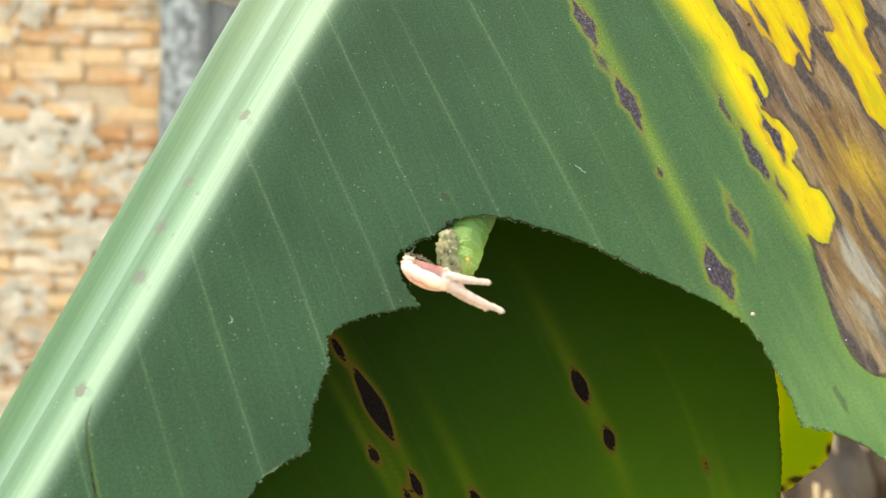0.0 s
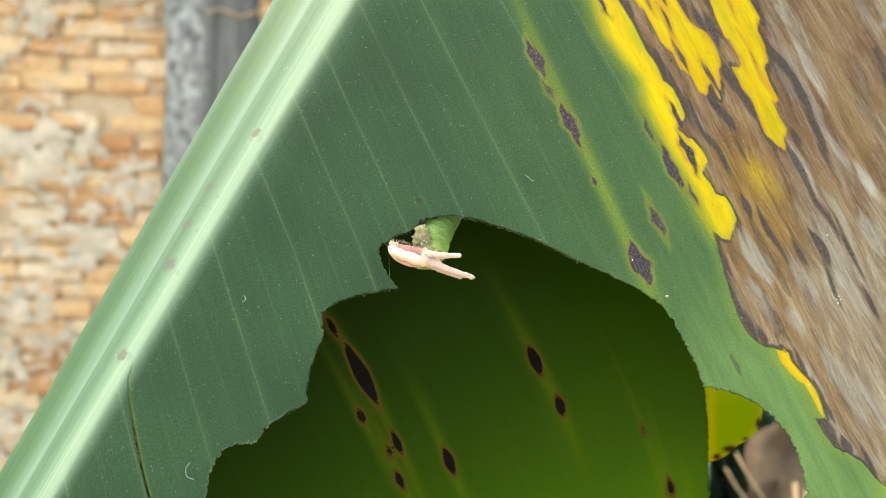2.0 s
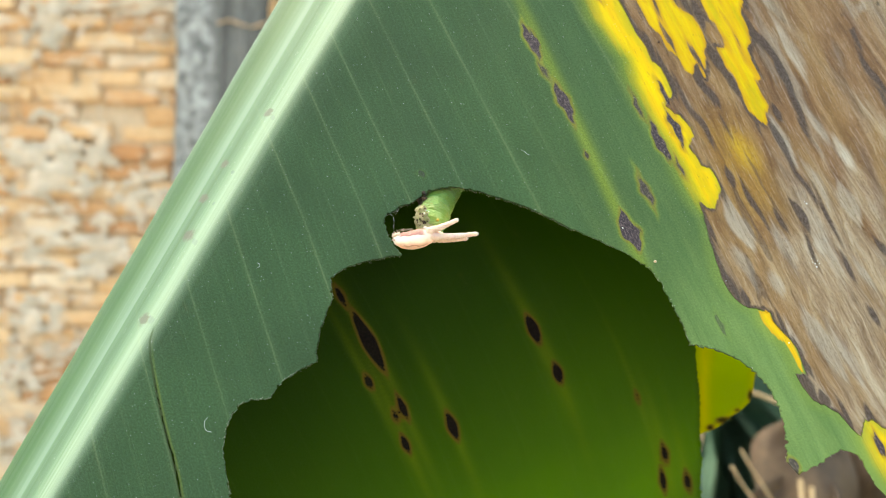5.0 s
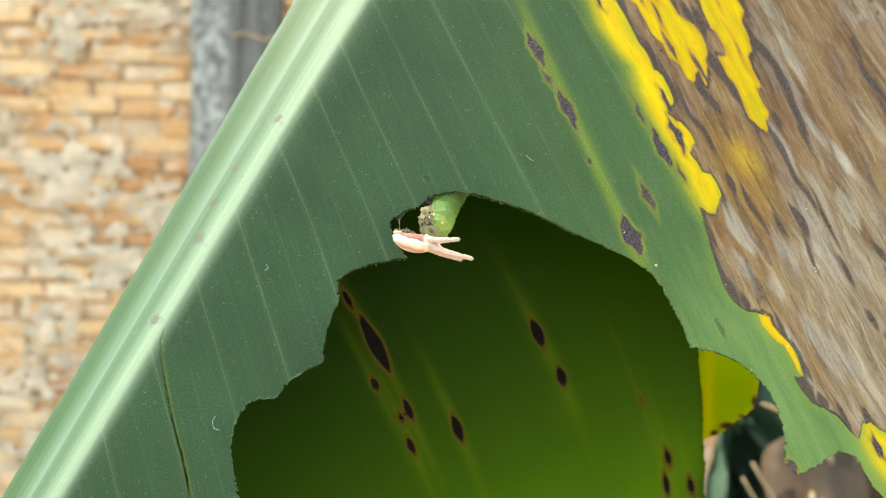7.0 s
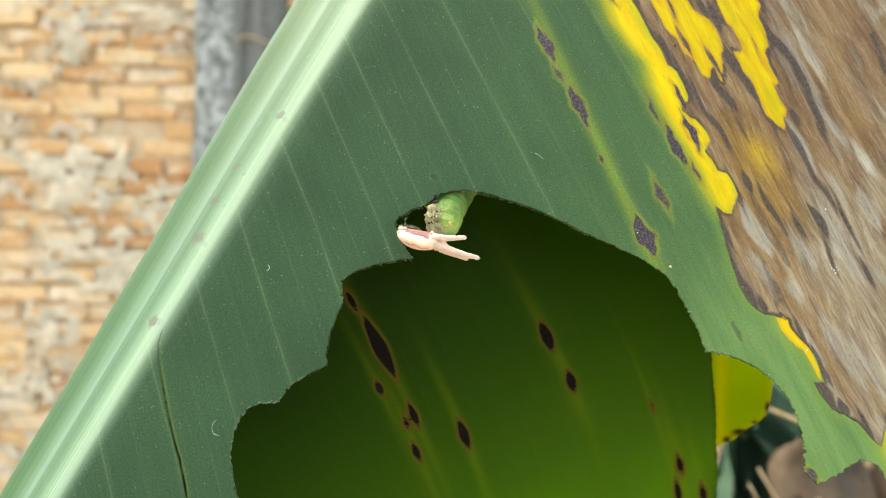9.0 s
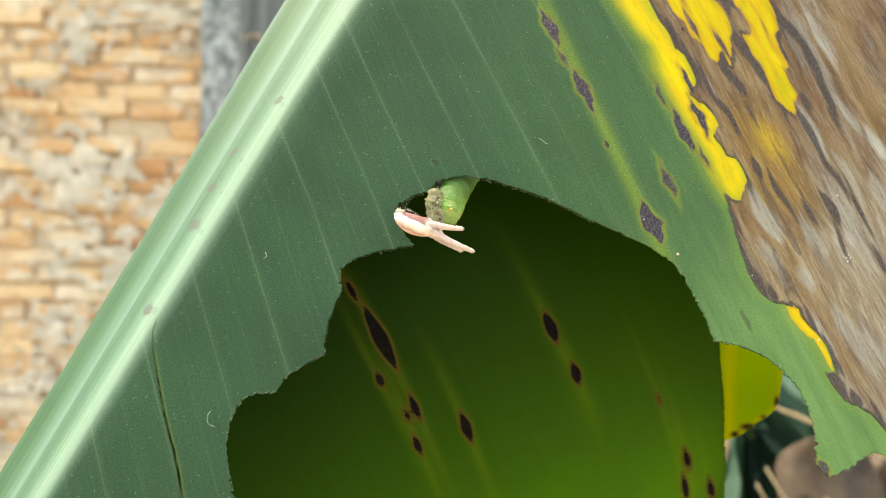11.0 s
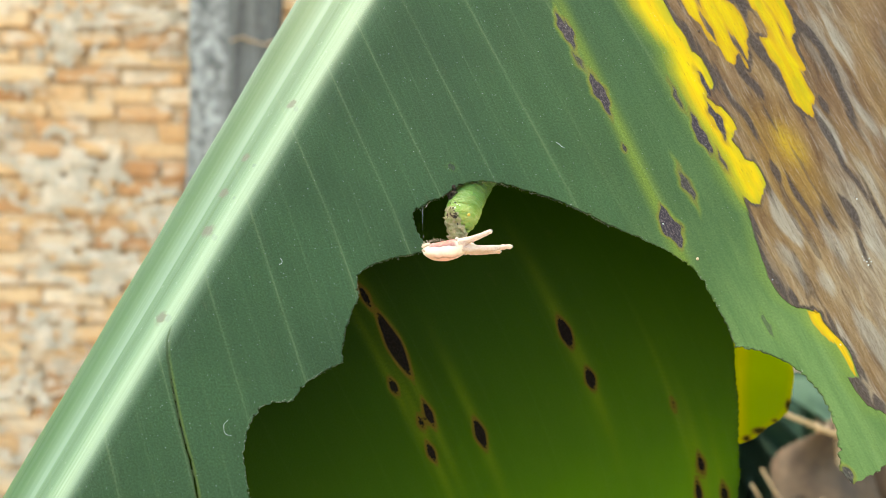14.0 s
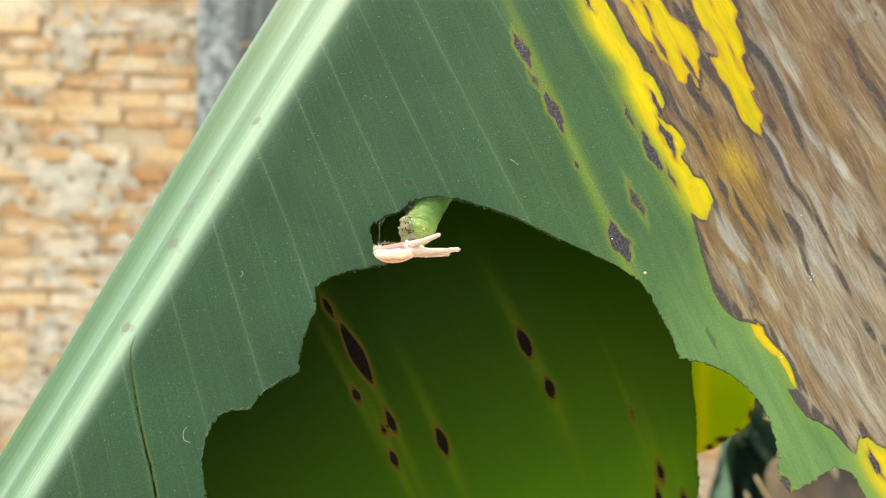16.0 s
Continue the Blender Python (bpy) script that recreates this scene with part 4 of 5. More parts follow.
def build_fringe(leaf):
    rng = random.Random(21)
    edge = ragged(BITES, 0.22, 0.34, 3.0)
    hairs = []
    for (x0, y0), (x1, y1) in zip(edge, edge[2:]):
        smooth_cut = 60 < x0 < 80
        if rng.random() < (0.05 if smooth_cut else 0.2 if x0 > 48 else 0.7):
            l = math.hypot(x1 - x0, y1 - y0) or 1
            out = np.array(((y1 - y0) / l, -(x1 - x0) / l)) + np.array((rng.uniform(-0.5, 0.5), rng.uniform(-0.5, 0.5)))
            ends = [np.array((x0, y0)) + out * f * rng.uniform(0.08, 0.22) for f in (-0.6, 0.6, 1.0)]
            places = [sheet(np.array([e @ PD]), np.array([e @ QD]), np.array([-0.15 + rng.uniform(-0.1, 0.1)]))[0] for e in ends]
            hairs.append(loft(places, [0.00006, 0.00005, 0.00002], 4))
    tagged(part("fringe", merge(*hairs), FIBRE, leaf), kind="stuff")


R0 = np.array((-0.0438, 0.1725, 1.3173))    # the fold's far side, from which the inner half hangs; its axes
PB, QB, NB = np.array((0.3743, 0.3032, 0.8763)), np.array((0.8498, 0.2661, -0.4551)), np.array((0.3712, -0.9150, 0.1580))
BACK_LESIONS = [(-9.7, 43.1, 3.4, 0.7), (-15.5, 54.1, 9.2, 1.5), (-23.2, 58.8, 2.6, 0.8), (-24.7, 69.5, 4.1, 0.85), (-27, 68.9, 2.1, 0.6), (-31.3, 75, 3.1, 0.8), (3.8, 87.3, 4.5, 1.2), (-1.9, 98.8, 3.3, 1), (-23, 83.1, 4.6, 1.1), (-5.4, 137.4, 3.7, 0.7), (-10.5, 142.6, 4.2, 0.7), (-8, 148.6, 3.6, 0.6), (2, 120.6, 1.9, 0.3)]


def back_veins(p, q):
    return (p * 0.86 + q * 0.51), (q * 0.86 - p * 0.51)


def build_back(leaf):
    ps = spaced((-150, -90, 2.0), (-90, 75, 0.7), (75, 240, 4.0))
    qs = spaced((13, 168, 0.7))
    p, q = (x.ravel() for x in np.meshgrid(ps, qs, indexing="ij"))
    chart = np.stack([p, q], 1)
    margin = ragged([(65, 104), (30.8, 116.7), (18.7, 125.4), (7.5, 135.8), (-3.3, 148.2), (-14.8, 161.7), (-45, 158), (-75, 145), (-140, 60)], 0.6, 0.03, 2.0)
    outline = np.concatenate([[(240, 12), (240, 108)], margin, [(-150, 40), (-150, 12)]])
    keep = inside(outline, p, q)
    quads, moved = cut_grid(len(ps), len(qs), keep, chart, np.concatenate([margin, [(240, 108)]]))
    u, w = back_veins(p, q)
    twist = 15 - 8 * np.log1p(np.exp((15 - p) / 8))
    d = 5.0 * np.sin(np.clip(q / 150, 0, 1) * math.pi) + 0.6 * twist * np.clip(q / 86, 0, 1.7) + 0.07 * np.sin(u / 2.3 + np.sin(u / 7) * 2)
    best, trail = np.full(p.shape, -30.0), np.zeros(p.shape)
    for a, b, half_long, half_wide in BACK_LESIONS:
        su, sw = back_veins(a, b)
        f = 1.05 - np.sqrt(((u - su) / half_wide) ** 2 + 0.02) - (np.abs(w - sw) / half_long) ** 1.5
        best = np.maximum(best, f * half_wide)
        trail = np.maximum(trail, 0.32 * np.exp(-((u - su) / (half_wide * 0.8 + 0.25)) ** 2 - ((w - sw) / 20) ** 2))
    zero = np.zeros(p.shape)
    # painted shine-through: dim by the fold and upper end, brighter to margin and below
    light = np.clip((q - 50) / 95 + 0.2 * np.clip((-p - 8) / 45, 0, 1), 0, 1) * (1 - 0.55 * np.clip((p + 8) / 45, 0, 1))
    verts = R0 + (np.multiply.outer(p, PB) + np.multiply.outer(q, QB) + np.multiply.outer(d, NB)) / 1000
    for v, place in moved.items():
        verts[v] = R0 + (place[0] * PB + place[1] * QB + d[v] * NB) / 1000
    dry = zero - 30
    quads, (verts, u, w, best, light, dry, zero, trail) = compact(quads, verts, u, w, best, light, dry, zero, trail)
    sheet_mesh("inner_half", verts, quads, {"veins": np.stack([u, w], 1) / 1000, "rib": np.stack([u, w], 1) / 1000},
               {"dry": dry, "yellow": zero - 30, "lesion": best, "deep": zero + 1, "light": light, "fade": zero, "ribness": zero, "ring": zero + 0.8, "band": zero - 30, "brown": zero, "trail": trail, "dark": zero - 30, "pale": zero, "ochre": zero, "cut": zero, "rung": u / 9.0, "smudge": zero, "split_shade": zero},
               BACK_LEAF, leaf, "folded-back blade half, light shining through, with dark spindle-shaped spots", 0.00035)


def build_lobe(leaf):
    """A torn, yellowing lobe of the far half that hangs behind it."""
    xs, zs = np.arange(50, 120, 0.8), np.arange(1246, 1342, 0.8)
    x, z = (v.ravel() for v in np.meshgrid(xs, zs, indexing="ij"))
    edge = ragged([(114, 1330), (101, 1292), (99.4, 1279), (99.6, 1271.8), (99.2, 1264.3), (98.4, 1260.2), (96, 1257.6), (92.6, 1255.6), (88.9, 1252.6), (85, 1251.2), (76, 1249), (68, 1262), (66, 1300), (72, 1338)], 0.5, 0.10, 6.0)
    outline = edge
    quads, moved = cut_grid(len(xs), len(zs), inside(outline, x, z), np.stack([x, z], 1), edge)
    for v, (ex, ez) in moved.items():
        x[v], z[v] = ex, ez
    near = np.sqrt(((np.stack([x, z], 1)[:, None] - edge[None, 30::3]) ** 2).sum(2)).min(1)
    y = 236 - 0.05 * (z - 1262) + 0.004 * np.minimum(np.abs(x - 84), 30) ** 2 + 1.2 * np.sin(x / 7)
    u, w = x + 0.12 * (z - 1262), 1300 - z
    zero = np.zeros(x.shape)
    dry = -1.2 - 0.9 * near
    spots = np.full(x.shape, -30.0)
    for sx, sz, rx, rz in ((90.5, 1254.6, 1.7, 0.7), (86.6, 1252.6, 1.0, 0.6), (98.3, 1261.5, 0.6, 1.2), (94.6, 1257.4, 0.8, 0.4)):
        spots = np.maximum(spots, (1 - np.hypot((x - sx) / rx, (z - sz) / rz)) * 0.8)
    quads, (x, y, z, u, w, dry, zero, near, spots) = compact(quads, x, y, z, u, w, dry, zero, near, spots)
    sheet_mesh("torn_lobe", np.stack([x, y, z], 1) / 1000, quads, {"veins": np.stack([u, w], 1) / 1000, "rib": np.stack([u, w], 1) / 1000},
               {"dry": dry, "yellow": zero - 30, "lesion": spots, "deep": zero + 0.7, "light": zero + 1.0, "fade": zero, "ribness": zero, "ring": zero + 0.8, "band": np.maximum(-0.4 - 1.1 * near, 0.1 - np.abs(x - 84.8) * 0.9), "brown": zero, "trail": zero + 0.55, "dark": zero - 30, "pale": zero, "ochre": zero, "cut": zero, "rung": u / 9.0, "smudge": zero, "split_shade": zero},
               LOBE_LEAF, leaf, "yellow-green torn lobe with a brown edge", 0.00035)


def build_rib(leaf):
    ps = spaced((-118, -75, 1.5), (-75, 72, 0.8), (72, 255, 3.0))
    rs = np.linspace(0.30, 1.38, 60)
    p = np.repeat(ps[:, None], len(rs), 1)
    q, d = fold(ps[:, None], rs[None, :])
    lift = np.interp(rs, [0.30, 0.44, 0.50, 0.58, 0.75, 1.1, 1.38], [-0.50, -0.13, 0.0, 0.12, 0.30, 0.50, 0.3])[None]
    turn = np.radians(np.interp(rs, FOLD_AT, FOLD_TURN))[None]
    lumps = (0.12 * np.sin(p / 23) + 0.05 * np.sin(p / 5.1 + rs[None] * 9)) * np.clip((rs[None] - 0.62) / 0.2, 0, 1)
    q = q - np.sin(turn) * (lift + lumps)
    d = d + np.cos(turn) * (lift + lumps)
    k = np.arange(p.size).reshape(p.shape)
    quads = np.stack([k[:-1, :-1], k[1:, :-1], k[1:, 1:], k[:-1, 1:]], -1).reshape(-1, 4)
    uv = np.stack([np.repeat(rs[None] * 0.0165, len(ps), 0).ravel(), p.ravel() / 1000], 1)
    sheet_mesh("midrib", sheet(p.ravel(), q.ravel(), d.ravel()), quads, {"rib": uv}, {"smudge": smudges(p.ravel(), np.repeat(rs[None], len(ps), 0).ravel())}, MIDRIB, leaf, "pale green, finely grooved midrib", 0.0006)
    # the stalk goes on from the rib's thick end to the plant
    top = [sheet(np.array([x]), *fold(np.array([x]), 0.75))[0] for x in (246.0, 252.0)]
    way = smooth_line([tuple(top[0] + NX * 0 - np.array((0, -0.006, 0.0))), (0.17, 0.30, 1.66), (0.34, 0.36, 1.80), (0.55, 0.42, 1.72), (0.66, 0.45, 1.50)], 40)
    part("stalk", loft(way, np.linspace(0.014, 0.028, 40), 18, 0.8, wobble=0.05), STEM, leaf)


def build_leaf():
    leaf = thing("banana_leaf", (0, 0, 0), "folded green banana leaf, bitten, spotted, partly yellow and dead brown", "leaf")
    build_front(leaf)
    build_back(leaf)
    build_fringe(leaf)
    build_lobe(leaf)
    build_rib(leaf)


def build_plant():
    plant = thing("banana_plant", (0.68, 0.46, 0), "banana plant with a smooth green trunk", "plant")
    line = smooth_line([(0, 0, -0.03), (0.005, 0, 0.5), (0.01, 0, 1.1), (0.0, 0, 1.62)], 24)
    part("trunk", loft(line, np.linspace(0.085, 0.045, 24), 24, wobble=0.06), STEM, plant)


# ---- the caterpillar ----
HOME = Vector((0.010, 0.158, 1.304))
HEAD = [(0, 2.3, 1305.5, -25.5), (0.5, 2.9, 1306.1, -31.1), (1, 2.8, 1306.2, -29.5), (1.5, 2.3, 1306.9, -38.7), (2, 3.4, 1306.5, -19), (2.5, 3.4, 1304.9, -15.7), (3, 5.6, 1299.7, 20.2), (3.5, 5, 1299.6, 14.1), (4, 4.9, 1299.2, 8.3), (4.5, 4.1, 1300.6, 7.5), (7, 2.3, 1303.1, -15.6), (7.5, 2.3, 1303.8, -13.7), (8, 1.8, 1303.7, -17), (8.5, 2.1, 1303.7, -16.5), (11, 1.5, 1304.6, -24.9), (11.5, 2.2, 1303.7, -14.3), (12, 2.8, 1302.2, -2), (12.5, 4.4, 1298.6, 22.8), (13, 4.3, 1298.1, 14.8), (13.5, 4.4, 1298.9, 14), (14, 3.4, 1298.7, 3), (14.5, 3.5, 1299.6, 6.8), (15, 3.7, 1299.4, 12.2), (15.5, 2.6, 1299.5, -2.2), (16, 2.6, 1300.9, 2.8)]
SPINE = [(0.3, 1.6, -1.9), (0.3, 1.6, -0.6), (0.75, 2.3, 1.9), (2.0, 6.2, 5.8), (3.6, 10.4, 10.0), (7.4, 14.0, 17.0), (13.0, 18.0, 29.5), (21.0, 22.8, 43.5), (31.0, 28.0, 59.5)]
GIRTH = [1.7, 2.7, 3.45, 3.45, 3.8, 4.3, 4.5, 4.3, 3.3]


LINT = [(-31.7, -35.4, -32.3, -36.3, -31.9, -37.8, -30.7, -38.2), (29.4, 21.7, 30.1, 21.3, 30.5, 20.8, 31.1, 20.5), (-24.4, -3.8, -24, -4.3, -24.2, -4.9, -24.6, -5)]
SPECKS = [(88.1, -1.3), (88.3, -2), (88.8, -2.3), (89, -3), (89.6, -2.3), (89.3, -1.7), (70.5, -6.2), (50, 4.7), (87.9, 11.1), (88.3, 10.7), (81.9, -18.9)]


def build_lint():
    """Short pale threads lying on the outer half."""
    for group in LINT:
        places = [sheet(np.array([np.array(e) @ PD]), np.array([np.array(e) @ QD]), np.array([0.75]))[0] for e in (group[0:2], group[2:4], group[4:6], group[6:8])]
        line = smooth_line([tuple(x) for x in places], 18)
        tagged(part("lint_thread", loft(line, [0.00003] * 18, 6), SILK), "tiny curled pale thread lying on a green leaf", "thread", "threads on the leaf")


def build_specks():
    """Small crumbs that lie on the outer half."""
    rng = random.Random(31)
    for (a, b), size, material, name, label, category in [(x, rng.uniform(0.11, 0.22), SILK, "white_speck", "tiny white crumb lying on a dead brown leaf", "crumb") for x in SPECKS] + [((59.6, 48), 0.30, FRASS, "dark_pellet", "tiny round dark pellet stuck to a leaf", "pellet"), ((56.3, -2.4), 0.36, BRISTLE, "leaf_crumb", "small cream crumb at a bitten leaf edge", "crumb")]:
        bm = bmesh.new()
        bmesh.ops.create_icosphere(bm, subdivisions=1, radius=size / 1000)
        for v in bm.verts:
            v.co *= 1 + 0.35 * noise.noise(v.co * 4000 + Vector((a, b, 0)))
        e = np.array((a, b))
        ob = part(name, bm, material)
        ob.location = sheet(np.array([e @ PD]), np.array([e @ QD]), np.array([size * 0.5 + 0.9 * math.sin(a / 19 + 0.6) * math.cos(b / 27)]))[0]
        tagged(ob, label, category, "crumbs on the leaf" if name == "white_speck" else "")


def build_caterpillar():
    bug = thing("caterpillar", HOME, "green caterpillar with a pink horned head, feeding on a leaf", "caterpillar")
    spine = smooth_line([(*s, g) for s, g in zip(SPINE, GIRTH)], 145) / 1000
    for start in range(0, 144, 12):
        piece = spine[start:start + 14]
        n = len(piece)
        swell = [1 - 0.10 * abs(2 * i / (n - 1) - 1) ** 4 + 0.018 * math.cos(i * 1.6) for i in range(n)]
        part("segment", loft(piece[:, :3], piece[:, 3] * np.array(swell), 32, wobble=0.04), BODY, bug)
    # collar of pale folds between body and head
    line = smooth_line([(-0.9, 0.8, 4.4, 0.8), (-1.2, 0.1, 3.3, 1.3), (-1.0, -0.3, 2.0, 1.55), (-0.6, -0.5, 0.4, 1.65), (-0.1, -0.5, -1.2, 1.75), (0.5, -0.3, -2.6, 1.6)], 22) / 1000
    folds = [1 + 0.08 * math.cos(i * 1.9) + 0.05 * math.cos(i * 0.8) for i in range(22)]
    bm = loft(line[:, :3], line[:, 3] * np.array(folds), 56, wobble=0.14)
    for v in bm.verts:
        v.co += Vector((noise.noise(v.co * 900), noise.noise(v.co * 900 + Vector((7, 0, 0))), noise.noise(v.co * 900 + Vector((0, 5, 0))))) * 0.0004
        v.co += Vector((noise.noise(v.co * 2600), noise.noise(v.co * 2600 + Vector((3, 0, 0))), noise.noise(v.co * 2600 + Vector((0, 9, 0))))) * 0.00045
    collar = part("collar", bm, COLLAR, bug, "wrinkled beige neck folds")
    bm = bmesh.new()
    bmesh.ops.create_icosphere(bm, subdivisions=2, radius=0.00034, matrix=Matrix.Translation((0.0021, -0.0015, 0.0016)))
    part("tubercle", bm, TUBERCLE, bug, "small orange-yellow tubercle")
    # head, its mouth at the head's origin, the horns along its x axis
    line = smooth_line([(0.1, 0, 0.0, 0.5), (0.8, 0, -0.25, 1.25), (2.4, 0, -0.6, 1.85), (4.4, 0, -0.55, 2.1), (6.4, 0, -0.15, 1.95), (7.9, 0, 0.15, 1.45), (9.3, 0, 0.1, 0.85), (10.2, 0, 0.0, 0.4)], 26) / 1000
    head = part("head", loft(line[:, :3], line[:, 3], 30, 0.92, wobble=0.05), HEAD_SHELL, bug, "cream and pink head with a dark red stripe")
    horns = [((6.9, -1.0, 0.8), (10.0, -1.5, 1.6), (13.3, -2.0, 2.8), 0.74, 0.40),
             ((7.2, -0.7, -0.2), (12.2, -1.2, -0.45), (17.0, -1.6, -0.25), 0.80, 0.42),
             ((7.2, 0.5, -0.6), (10.8, 0.5, -0.95), (14.9, 0.5, -1.05), 0.72, 0.40),
             ((7.0, 1.2, 0.0), (9.4, 2.0, -0.2), (11.8, 2.7, -0.3), 0.66, 0.40)]
    for a, b, c, thick, thin in horns:
        way = smooth_line([a, b, c], 22) / 1000
        radii = np.linspace(thick, thin, 22) / 1000 * np.array([1 + 0.09 * math.sin(i * 2.3) for i in range(22)])
        radii[-1] *= 0.6
        horn = part("horn", loft(way, radii, 14, wobble=0.32), HORN, head, "pale pink warty horn")
        tip = way[-1] + (way[-1] - way[-2]) * 0.35
        part("horn_tip", loft([way[-2], way[-1], tip], [thin * 0.00066, thin * 0.0007, thin * 0.00028], 10), HORN_TIP, horn)
    # low warts on the crown
    for x, y, z, r in ((6.6, -1.0, 1.55, 0.42), (7.4, -1.3, 0.7, 0.40)):
        bm = bmesh.new()
        bmesh.ops.create_icosphere(bm, subdivisions=2, radius=r / 1000, matrix=Matrix.Translation((x / 1000, y / 1000, z / 1000)))
        part("wart", bm, HORN, head)
    for z in (0.55, -0.45):
        part("jaw", loft([(1.5e-3, -0.7e-3, z * 1.2e-3), (0.6e-3, -0.7e-3, z * 1.0e-3), (-0.1e-3, -0.4e-3, z * 0.6e-3)], [0.5e-3, 0.38e-3, 0.2e-3], 10), JAW, head)
    rng = random.Random(11)
    hairs = []
    for _ in range(60):
        x, a = 0.1 + 4.4 * rng.random() ** 1.8, rng.uniform(0.9, 2.6) if rng.random() < 0.7 else rng.uniform(0, 6.28)
        r = float(np.interp(x, [0, 1, 2.6, 5], [0.6, 1.35, 1.8, 2.0]))
        base = Vector((x, -math.cos(a) * r, math.sin(a) * r - 0.12 * min(x, 4)))
        out = Vector((rng.uniform(-0.9, 0.1), -math.cos(a), math.sin(a))).normalized() * rng.uniform(0.25, 0.7)
        hairs.append(loft([base / 1000, (base + out * 0.6) / 1000, (base + out) / 1000], [0.00004, 0.00003, 0.00001], 4))
    tagged(part("bristles", merge(*hairs), BRISTLE, head), kind="stuff")
    # bits stuck to the neck folds
    bits = []
    for _ in range(24):
        bm = bmesh.new()
        place = Vector((rng.gauss(-0.9, 0.7), rng.uniform(-2.0, -1.5), rng.gauss(1.6, 1.1))) / 1000
        bmesh.ops.create_icosphere(bm, subdivisions=1, radius=rng.uniform(0.0001, 0.00025), matrix=Matrix.Translation(place) @ pose(0, 0, 0, rng.uniform(0, 180), 0, rng.uniform(0, 180)) @ Matrix.Diagonal((1, 0.6, 1.6, 1)))
        bits.append(bm)
    pale = []
    for x, y, z in ((-0.2, -2.6, 3.5), (0.3, -2.7, 3.3), (-0.6, -2.5, 2.9)):
        bm = bmesh.new()
        bmesh.ops.create_icosphere(bm, subdivisions=1, radius=rng.uniform(0.00012, 0.00022), matrix=Matrix.Translation((x / 1000, y / 1000, z / 1000)))
        pale.append(bm)
    tagged(part("pale_crumb", merge(*pale), SILK, bug, "whitish crumbs stuck to the neck"), kind="stuff")
    tagged(part("crumbs", merge(*bits), FRASS, bug, "dark crumbs stuck to the neck"), kind="stuff")
    return bug, collar, head


def build_droppings():
    rng = random.Random(4)
    lumps = []
    for _ in range(34):
        bm = bmesh.new()
        place = Vector((9.0 + rng.gauss(0, 0.9), 161.2 + rng.uniform(-0.8, 1.0), 1309.5 + rng.gauss(0, 0.55))) / 1000
        bmesh.ops.create_icosphere(bm, subdivisions=2, radius=rng.uniform(0.00025, 0.0006), matrix=Matrix.Translation(place))
        for v in bm.verts:
            v.co += Vector((noise.noise(v.co * 2600), noise.noise(v.co * 2500 + Vector((5, 0, 0))), noise.noise(v.co * 2400 + Vector((0, 3, 0))))) * 0.0005
        lumps.append(bm)
    tagged(part("droppings", merge(*lumps), FRASS), "dark brown droppings caught under the bitten edge", "droppings", kind="stuff")
    threads = [((3.0, 158.6, 1306.9), (3.1, 157.6, 1304), (3.3, 156.8, 1300.4)), ((3.2, 158.4, 1305.4), (2.8, 159, 1306.2), (2.3, 159.4, 1306.9)), ((3.1, 158.4, 1306.4), (3.5, 159, 1307.0), (3.9, 159.6, 1307.8))]
    web = thing("silk_threads", (0, 0, 0), "fine whitish silk threads across the bitten notch", "silk")
    for line in threads:
        part("thread", loft(smooth_line(line, 8) / 1000, [0.000011] * 8, 5), SILK, web)


# ---- plants behind ----
def blade_mesh(length, width, droop, wave, seed, cup=0.15):
    bm = bmesh.new()
    n, m = 16, 8
    grid = []
    for i in range(n + 1):
        f = i / n
        half = width / 2 * (math.sin(math.pi * min(f * 0.96 + 0.03, 1)) ** 0.7)
        row = []
        for j in range(m + 1):
            g = j / m * 2 - 1
            z = -droop * f * f * length + cup * half * g * g + wave * noise.noise(Vector((f * 3, g * 1.5, seed)))
            row.append(bm.verts.new((g * half, f * length, z)))
        grid.append(row)
    for i in range(n):
        for j in range(m):
            bm.faces.new((grid[i][j], grid[i][j + 1], grid[i + 1][j + 1], grid[i + 1][j]))
    return bm


def solid(ob, thick):
    mod = ob.modifiers.new("thickness", "SOLIDIFY")
    mod.thickness = thick
    return ob


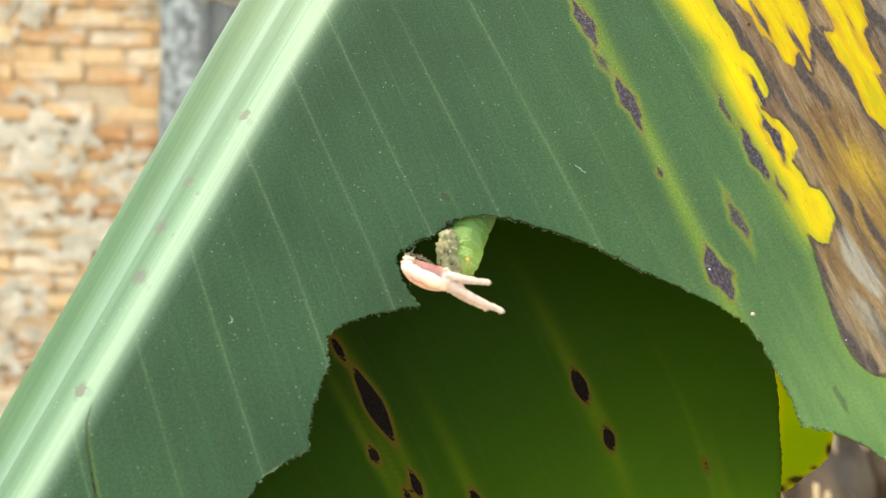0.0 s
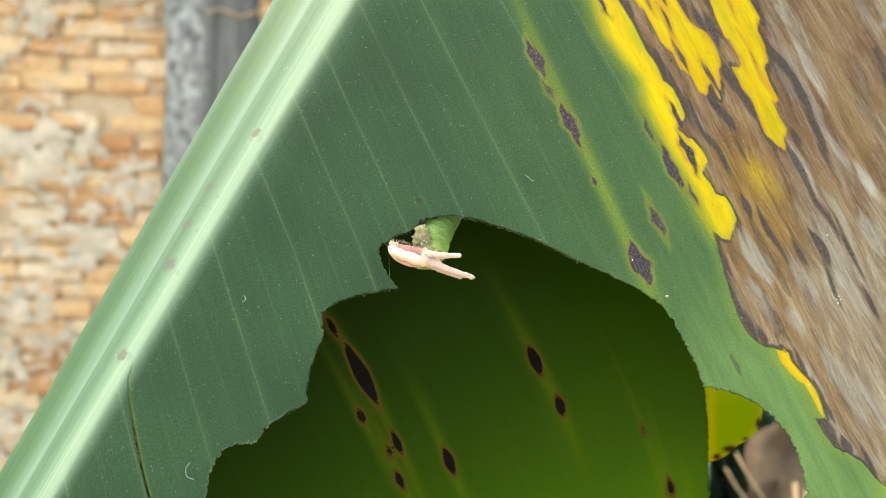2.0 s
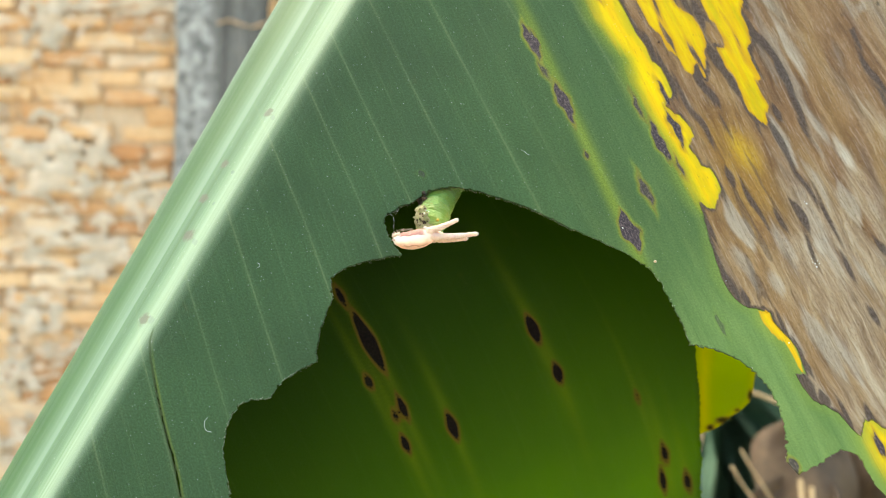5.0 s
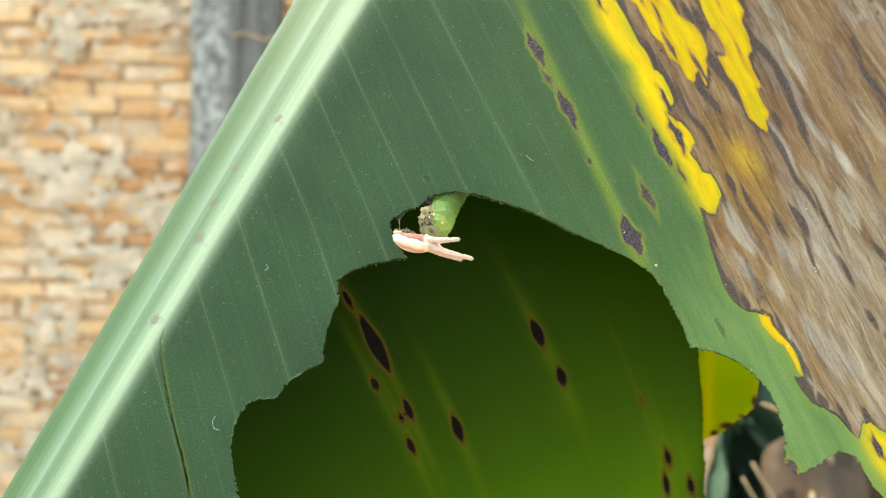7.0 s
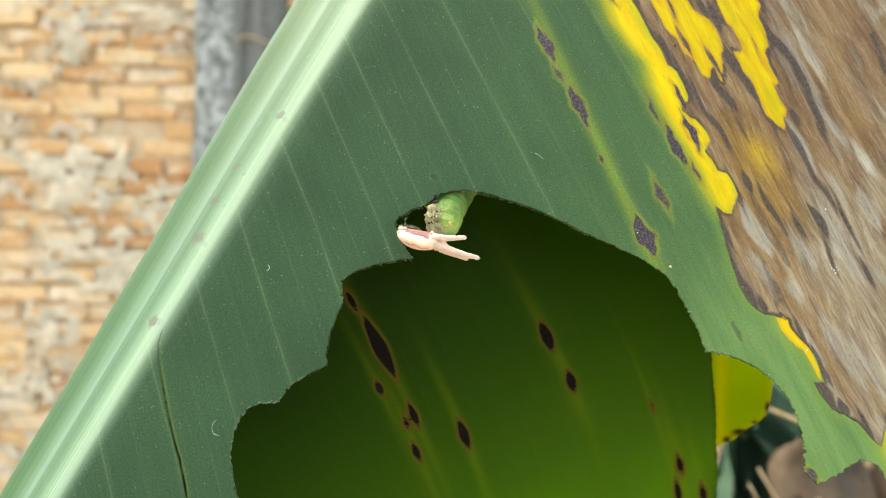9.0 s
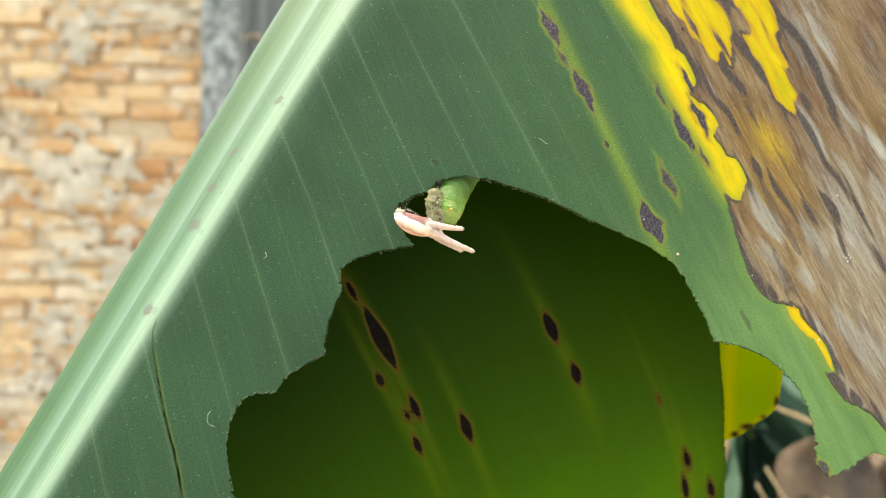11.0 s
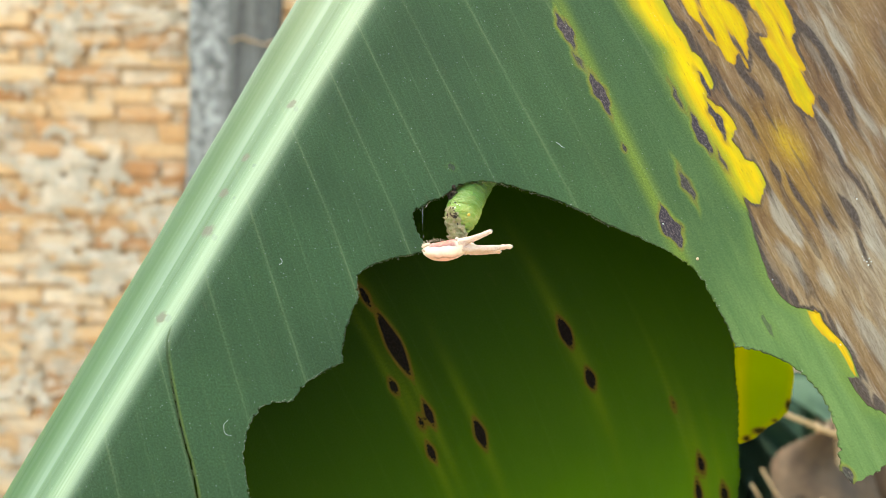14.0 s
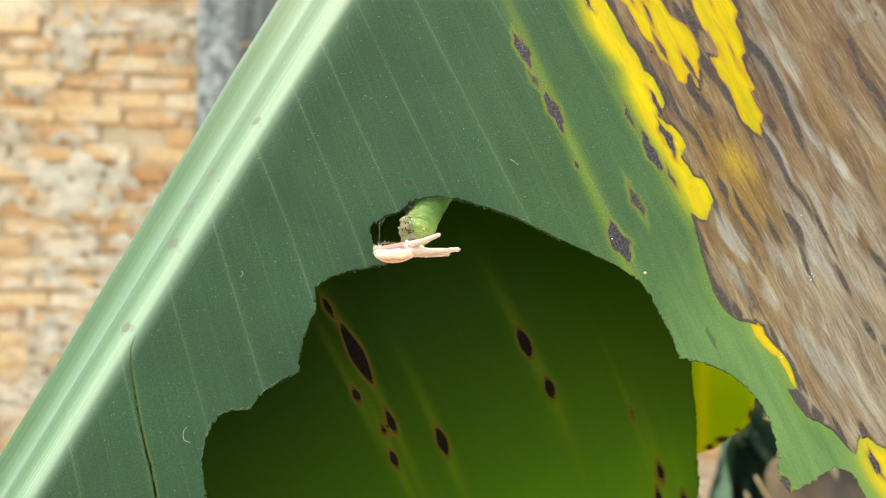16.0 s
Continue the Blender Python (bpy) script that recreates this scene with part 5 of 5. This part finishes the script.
def build_weeds():
    rng = random.Random(8)
    shapes = []
    for i in range(6):
        bm = blade_mesh(rng.uniform(0.13, 0.2), rng.uniform(0.05, 0.085), rng.uniform(0.3, 0.7), 0.012, i)
        bmesh.ops.solidify(bm, geom=list(bm.faces), thickness=0.0008)
        mesh = bpy.data.meshes.new("leaf")
        bm.to_mesh(mesh)
        bm.free()
        mesh.materials.append(WEED_LEAF)
        mesh.shade_smooth()
        shapes.append(mesh)
    for n, (px, py, high) in enumerate([(0.30, 1.02, 1.22), (0.47, 0.94, 1.16), (0.62, 1.06, 1.25), (0.42, 1.18, 1.27), (0.16, 1.14, 1.16), (0.43, 0.78, 1.12)]):
        weed = thing("weed", (px, py, 0), "dark green broad-leaved weed growing before a brick wall", "plant", "weeds before the wall")
        lean = rng.uniform(-0.05, 0.05)
        line = smooth_line([(0, 0, -0.03), (lean * 0.4, 0.01, high * 0.4), (lean, 0, high * 0.8), (lean * 0.8, -0.02, high)], 20)
        part("stem", loft(line, np.linspace(0.009, 0.004, 20), 8), STEM, weed)
        for k in range(34):
            f = 0.3 + 0.7 * (k + 1) / 34
            spot = line[int(f * 19)]
            ob = new("leaf", shapes[rng.randrange(6)])
            ob.parent = weed
            ob.matrix_basis = pose(*spot, rng.uniform(-70, -10), rng.uniform(-25, 25), k * 137.5 + rng.uniform(-20, 20))
    dead = thing("dead_weed", (0.345, 0.84, 0), "dry brown weed with curled leaves", "plant")
    part("stem", loft(smooth_line([(0, 0, -0.03), (0.01, 0, 0.6), (-0.02, 0.0, 1.19)], 16), np.linspace(0.007, 0.003, 16), 8), STRAW, dead)
    for i, (x, y, z, turn, tilt, length, width) in enumerate([(-0.025, -0.01, 1.185, 10, -75, 0.14, 0.09), (0.03, 0.02, 1.15, -30, -80, 0.15, 0.08), (-0.02, 0, 1.12, 150, -55, 0.15, 0.09), (-0.02, 0, 1.10, 60, -70, 0.16, 0.08), (-0.01, 0, 1.05, -40, -50, 0.15, 0.07), (0, 0, 1.0, 110, -60, 0.16, 0.09)]):
        ob = solid(part("leaf", blade_mesh(length, width, 0.8, 0.03, 20 + i, 0.5), DRY_LEAF, dead), 0.0008)
        ob.matrix_basis = pose(x, y, z, tilt, rng.uniform(-30, 30), turn)
    straws = thing("dry_stalks", (0.36, 0.80, 0), "bundle of thin tan dry stalks", "plant")
    for i in range(9):
        lean = rng.uniform(-0.08, 0.05)
        part("stalk", loft(smooth_line([(i * 0.012, rng.uniform(0, 0.1), -0.02), (i * 0.012 + lean * 0.3, 0.02, 0.6), (i * 0.011 + lean, 0.01, rng.uniform(1.02, 1.14))], 12), np.linspace(0.004, 0.002, 12), 6), STRAW, straws)
    for way in (((0.39, 0.84, -0.02), (0.37, 0.83, 0.75), (0.298, 0.80, 1.052), (0.250, 0.80, 1.150)), ((0.37, 0.84, -0.02), (0.35, 0.83, 0.75), (0.284, 0.80, 1.050), (0.242, 0.80, 1.137))):
        places = [(x - 0.36, y - 0.80, z) for x, y, z in way]
        part("stalk", loft(smooth_line(places, 16), np.linspace(0.0024, 0.0009, 16), 6), STRAW, straws)
    twig = smooth_line([(0.258, 0.80, 1.199), (0.270, 0.80, 1.1945), (0.300, 0.80, 1.1825), (0.345, 0.80, 1.163), (0.40, 0.82, 1.10), (0.43, 0.84, 0.6), (0.43, 0.84, -0.02)], 40)
    tagged(part("twig", loft(twig, np.linspace(0.0012, 0.004, 40), 8), STRAW), "thin tan bare twig", "twig")


build_ground()
build_leaf()
build_plant()
bug, collar, head = build_caterpillar()
build_droppings()
build_lint()
build_specks()
build_weeds()
build_wall()


def motions():
    """The head sweeps along the bitten edge while it feeds; the neck follows by half."""
    rows, neck = [], []
    for t, x, z, lift in HEAD:
        rows.append((t, pose(x / 1000 - HOME.x, 0.153 - HOME.y, z / 1000 - HOME.z, 0, -lift, 0)))
        neck.append((t, pose((x - 3.0) / 2600, 0, (z - 1302.0) / 2600, 0, -lift * 0.3, 0)))
    walk(head, rows)
    walk(collar, neck)


motions()
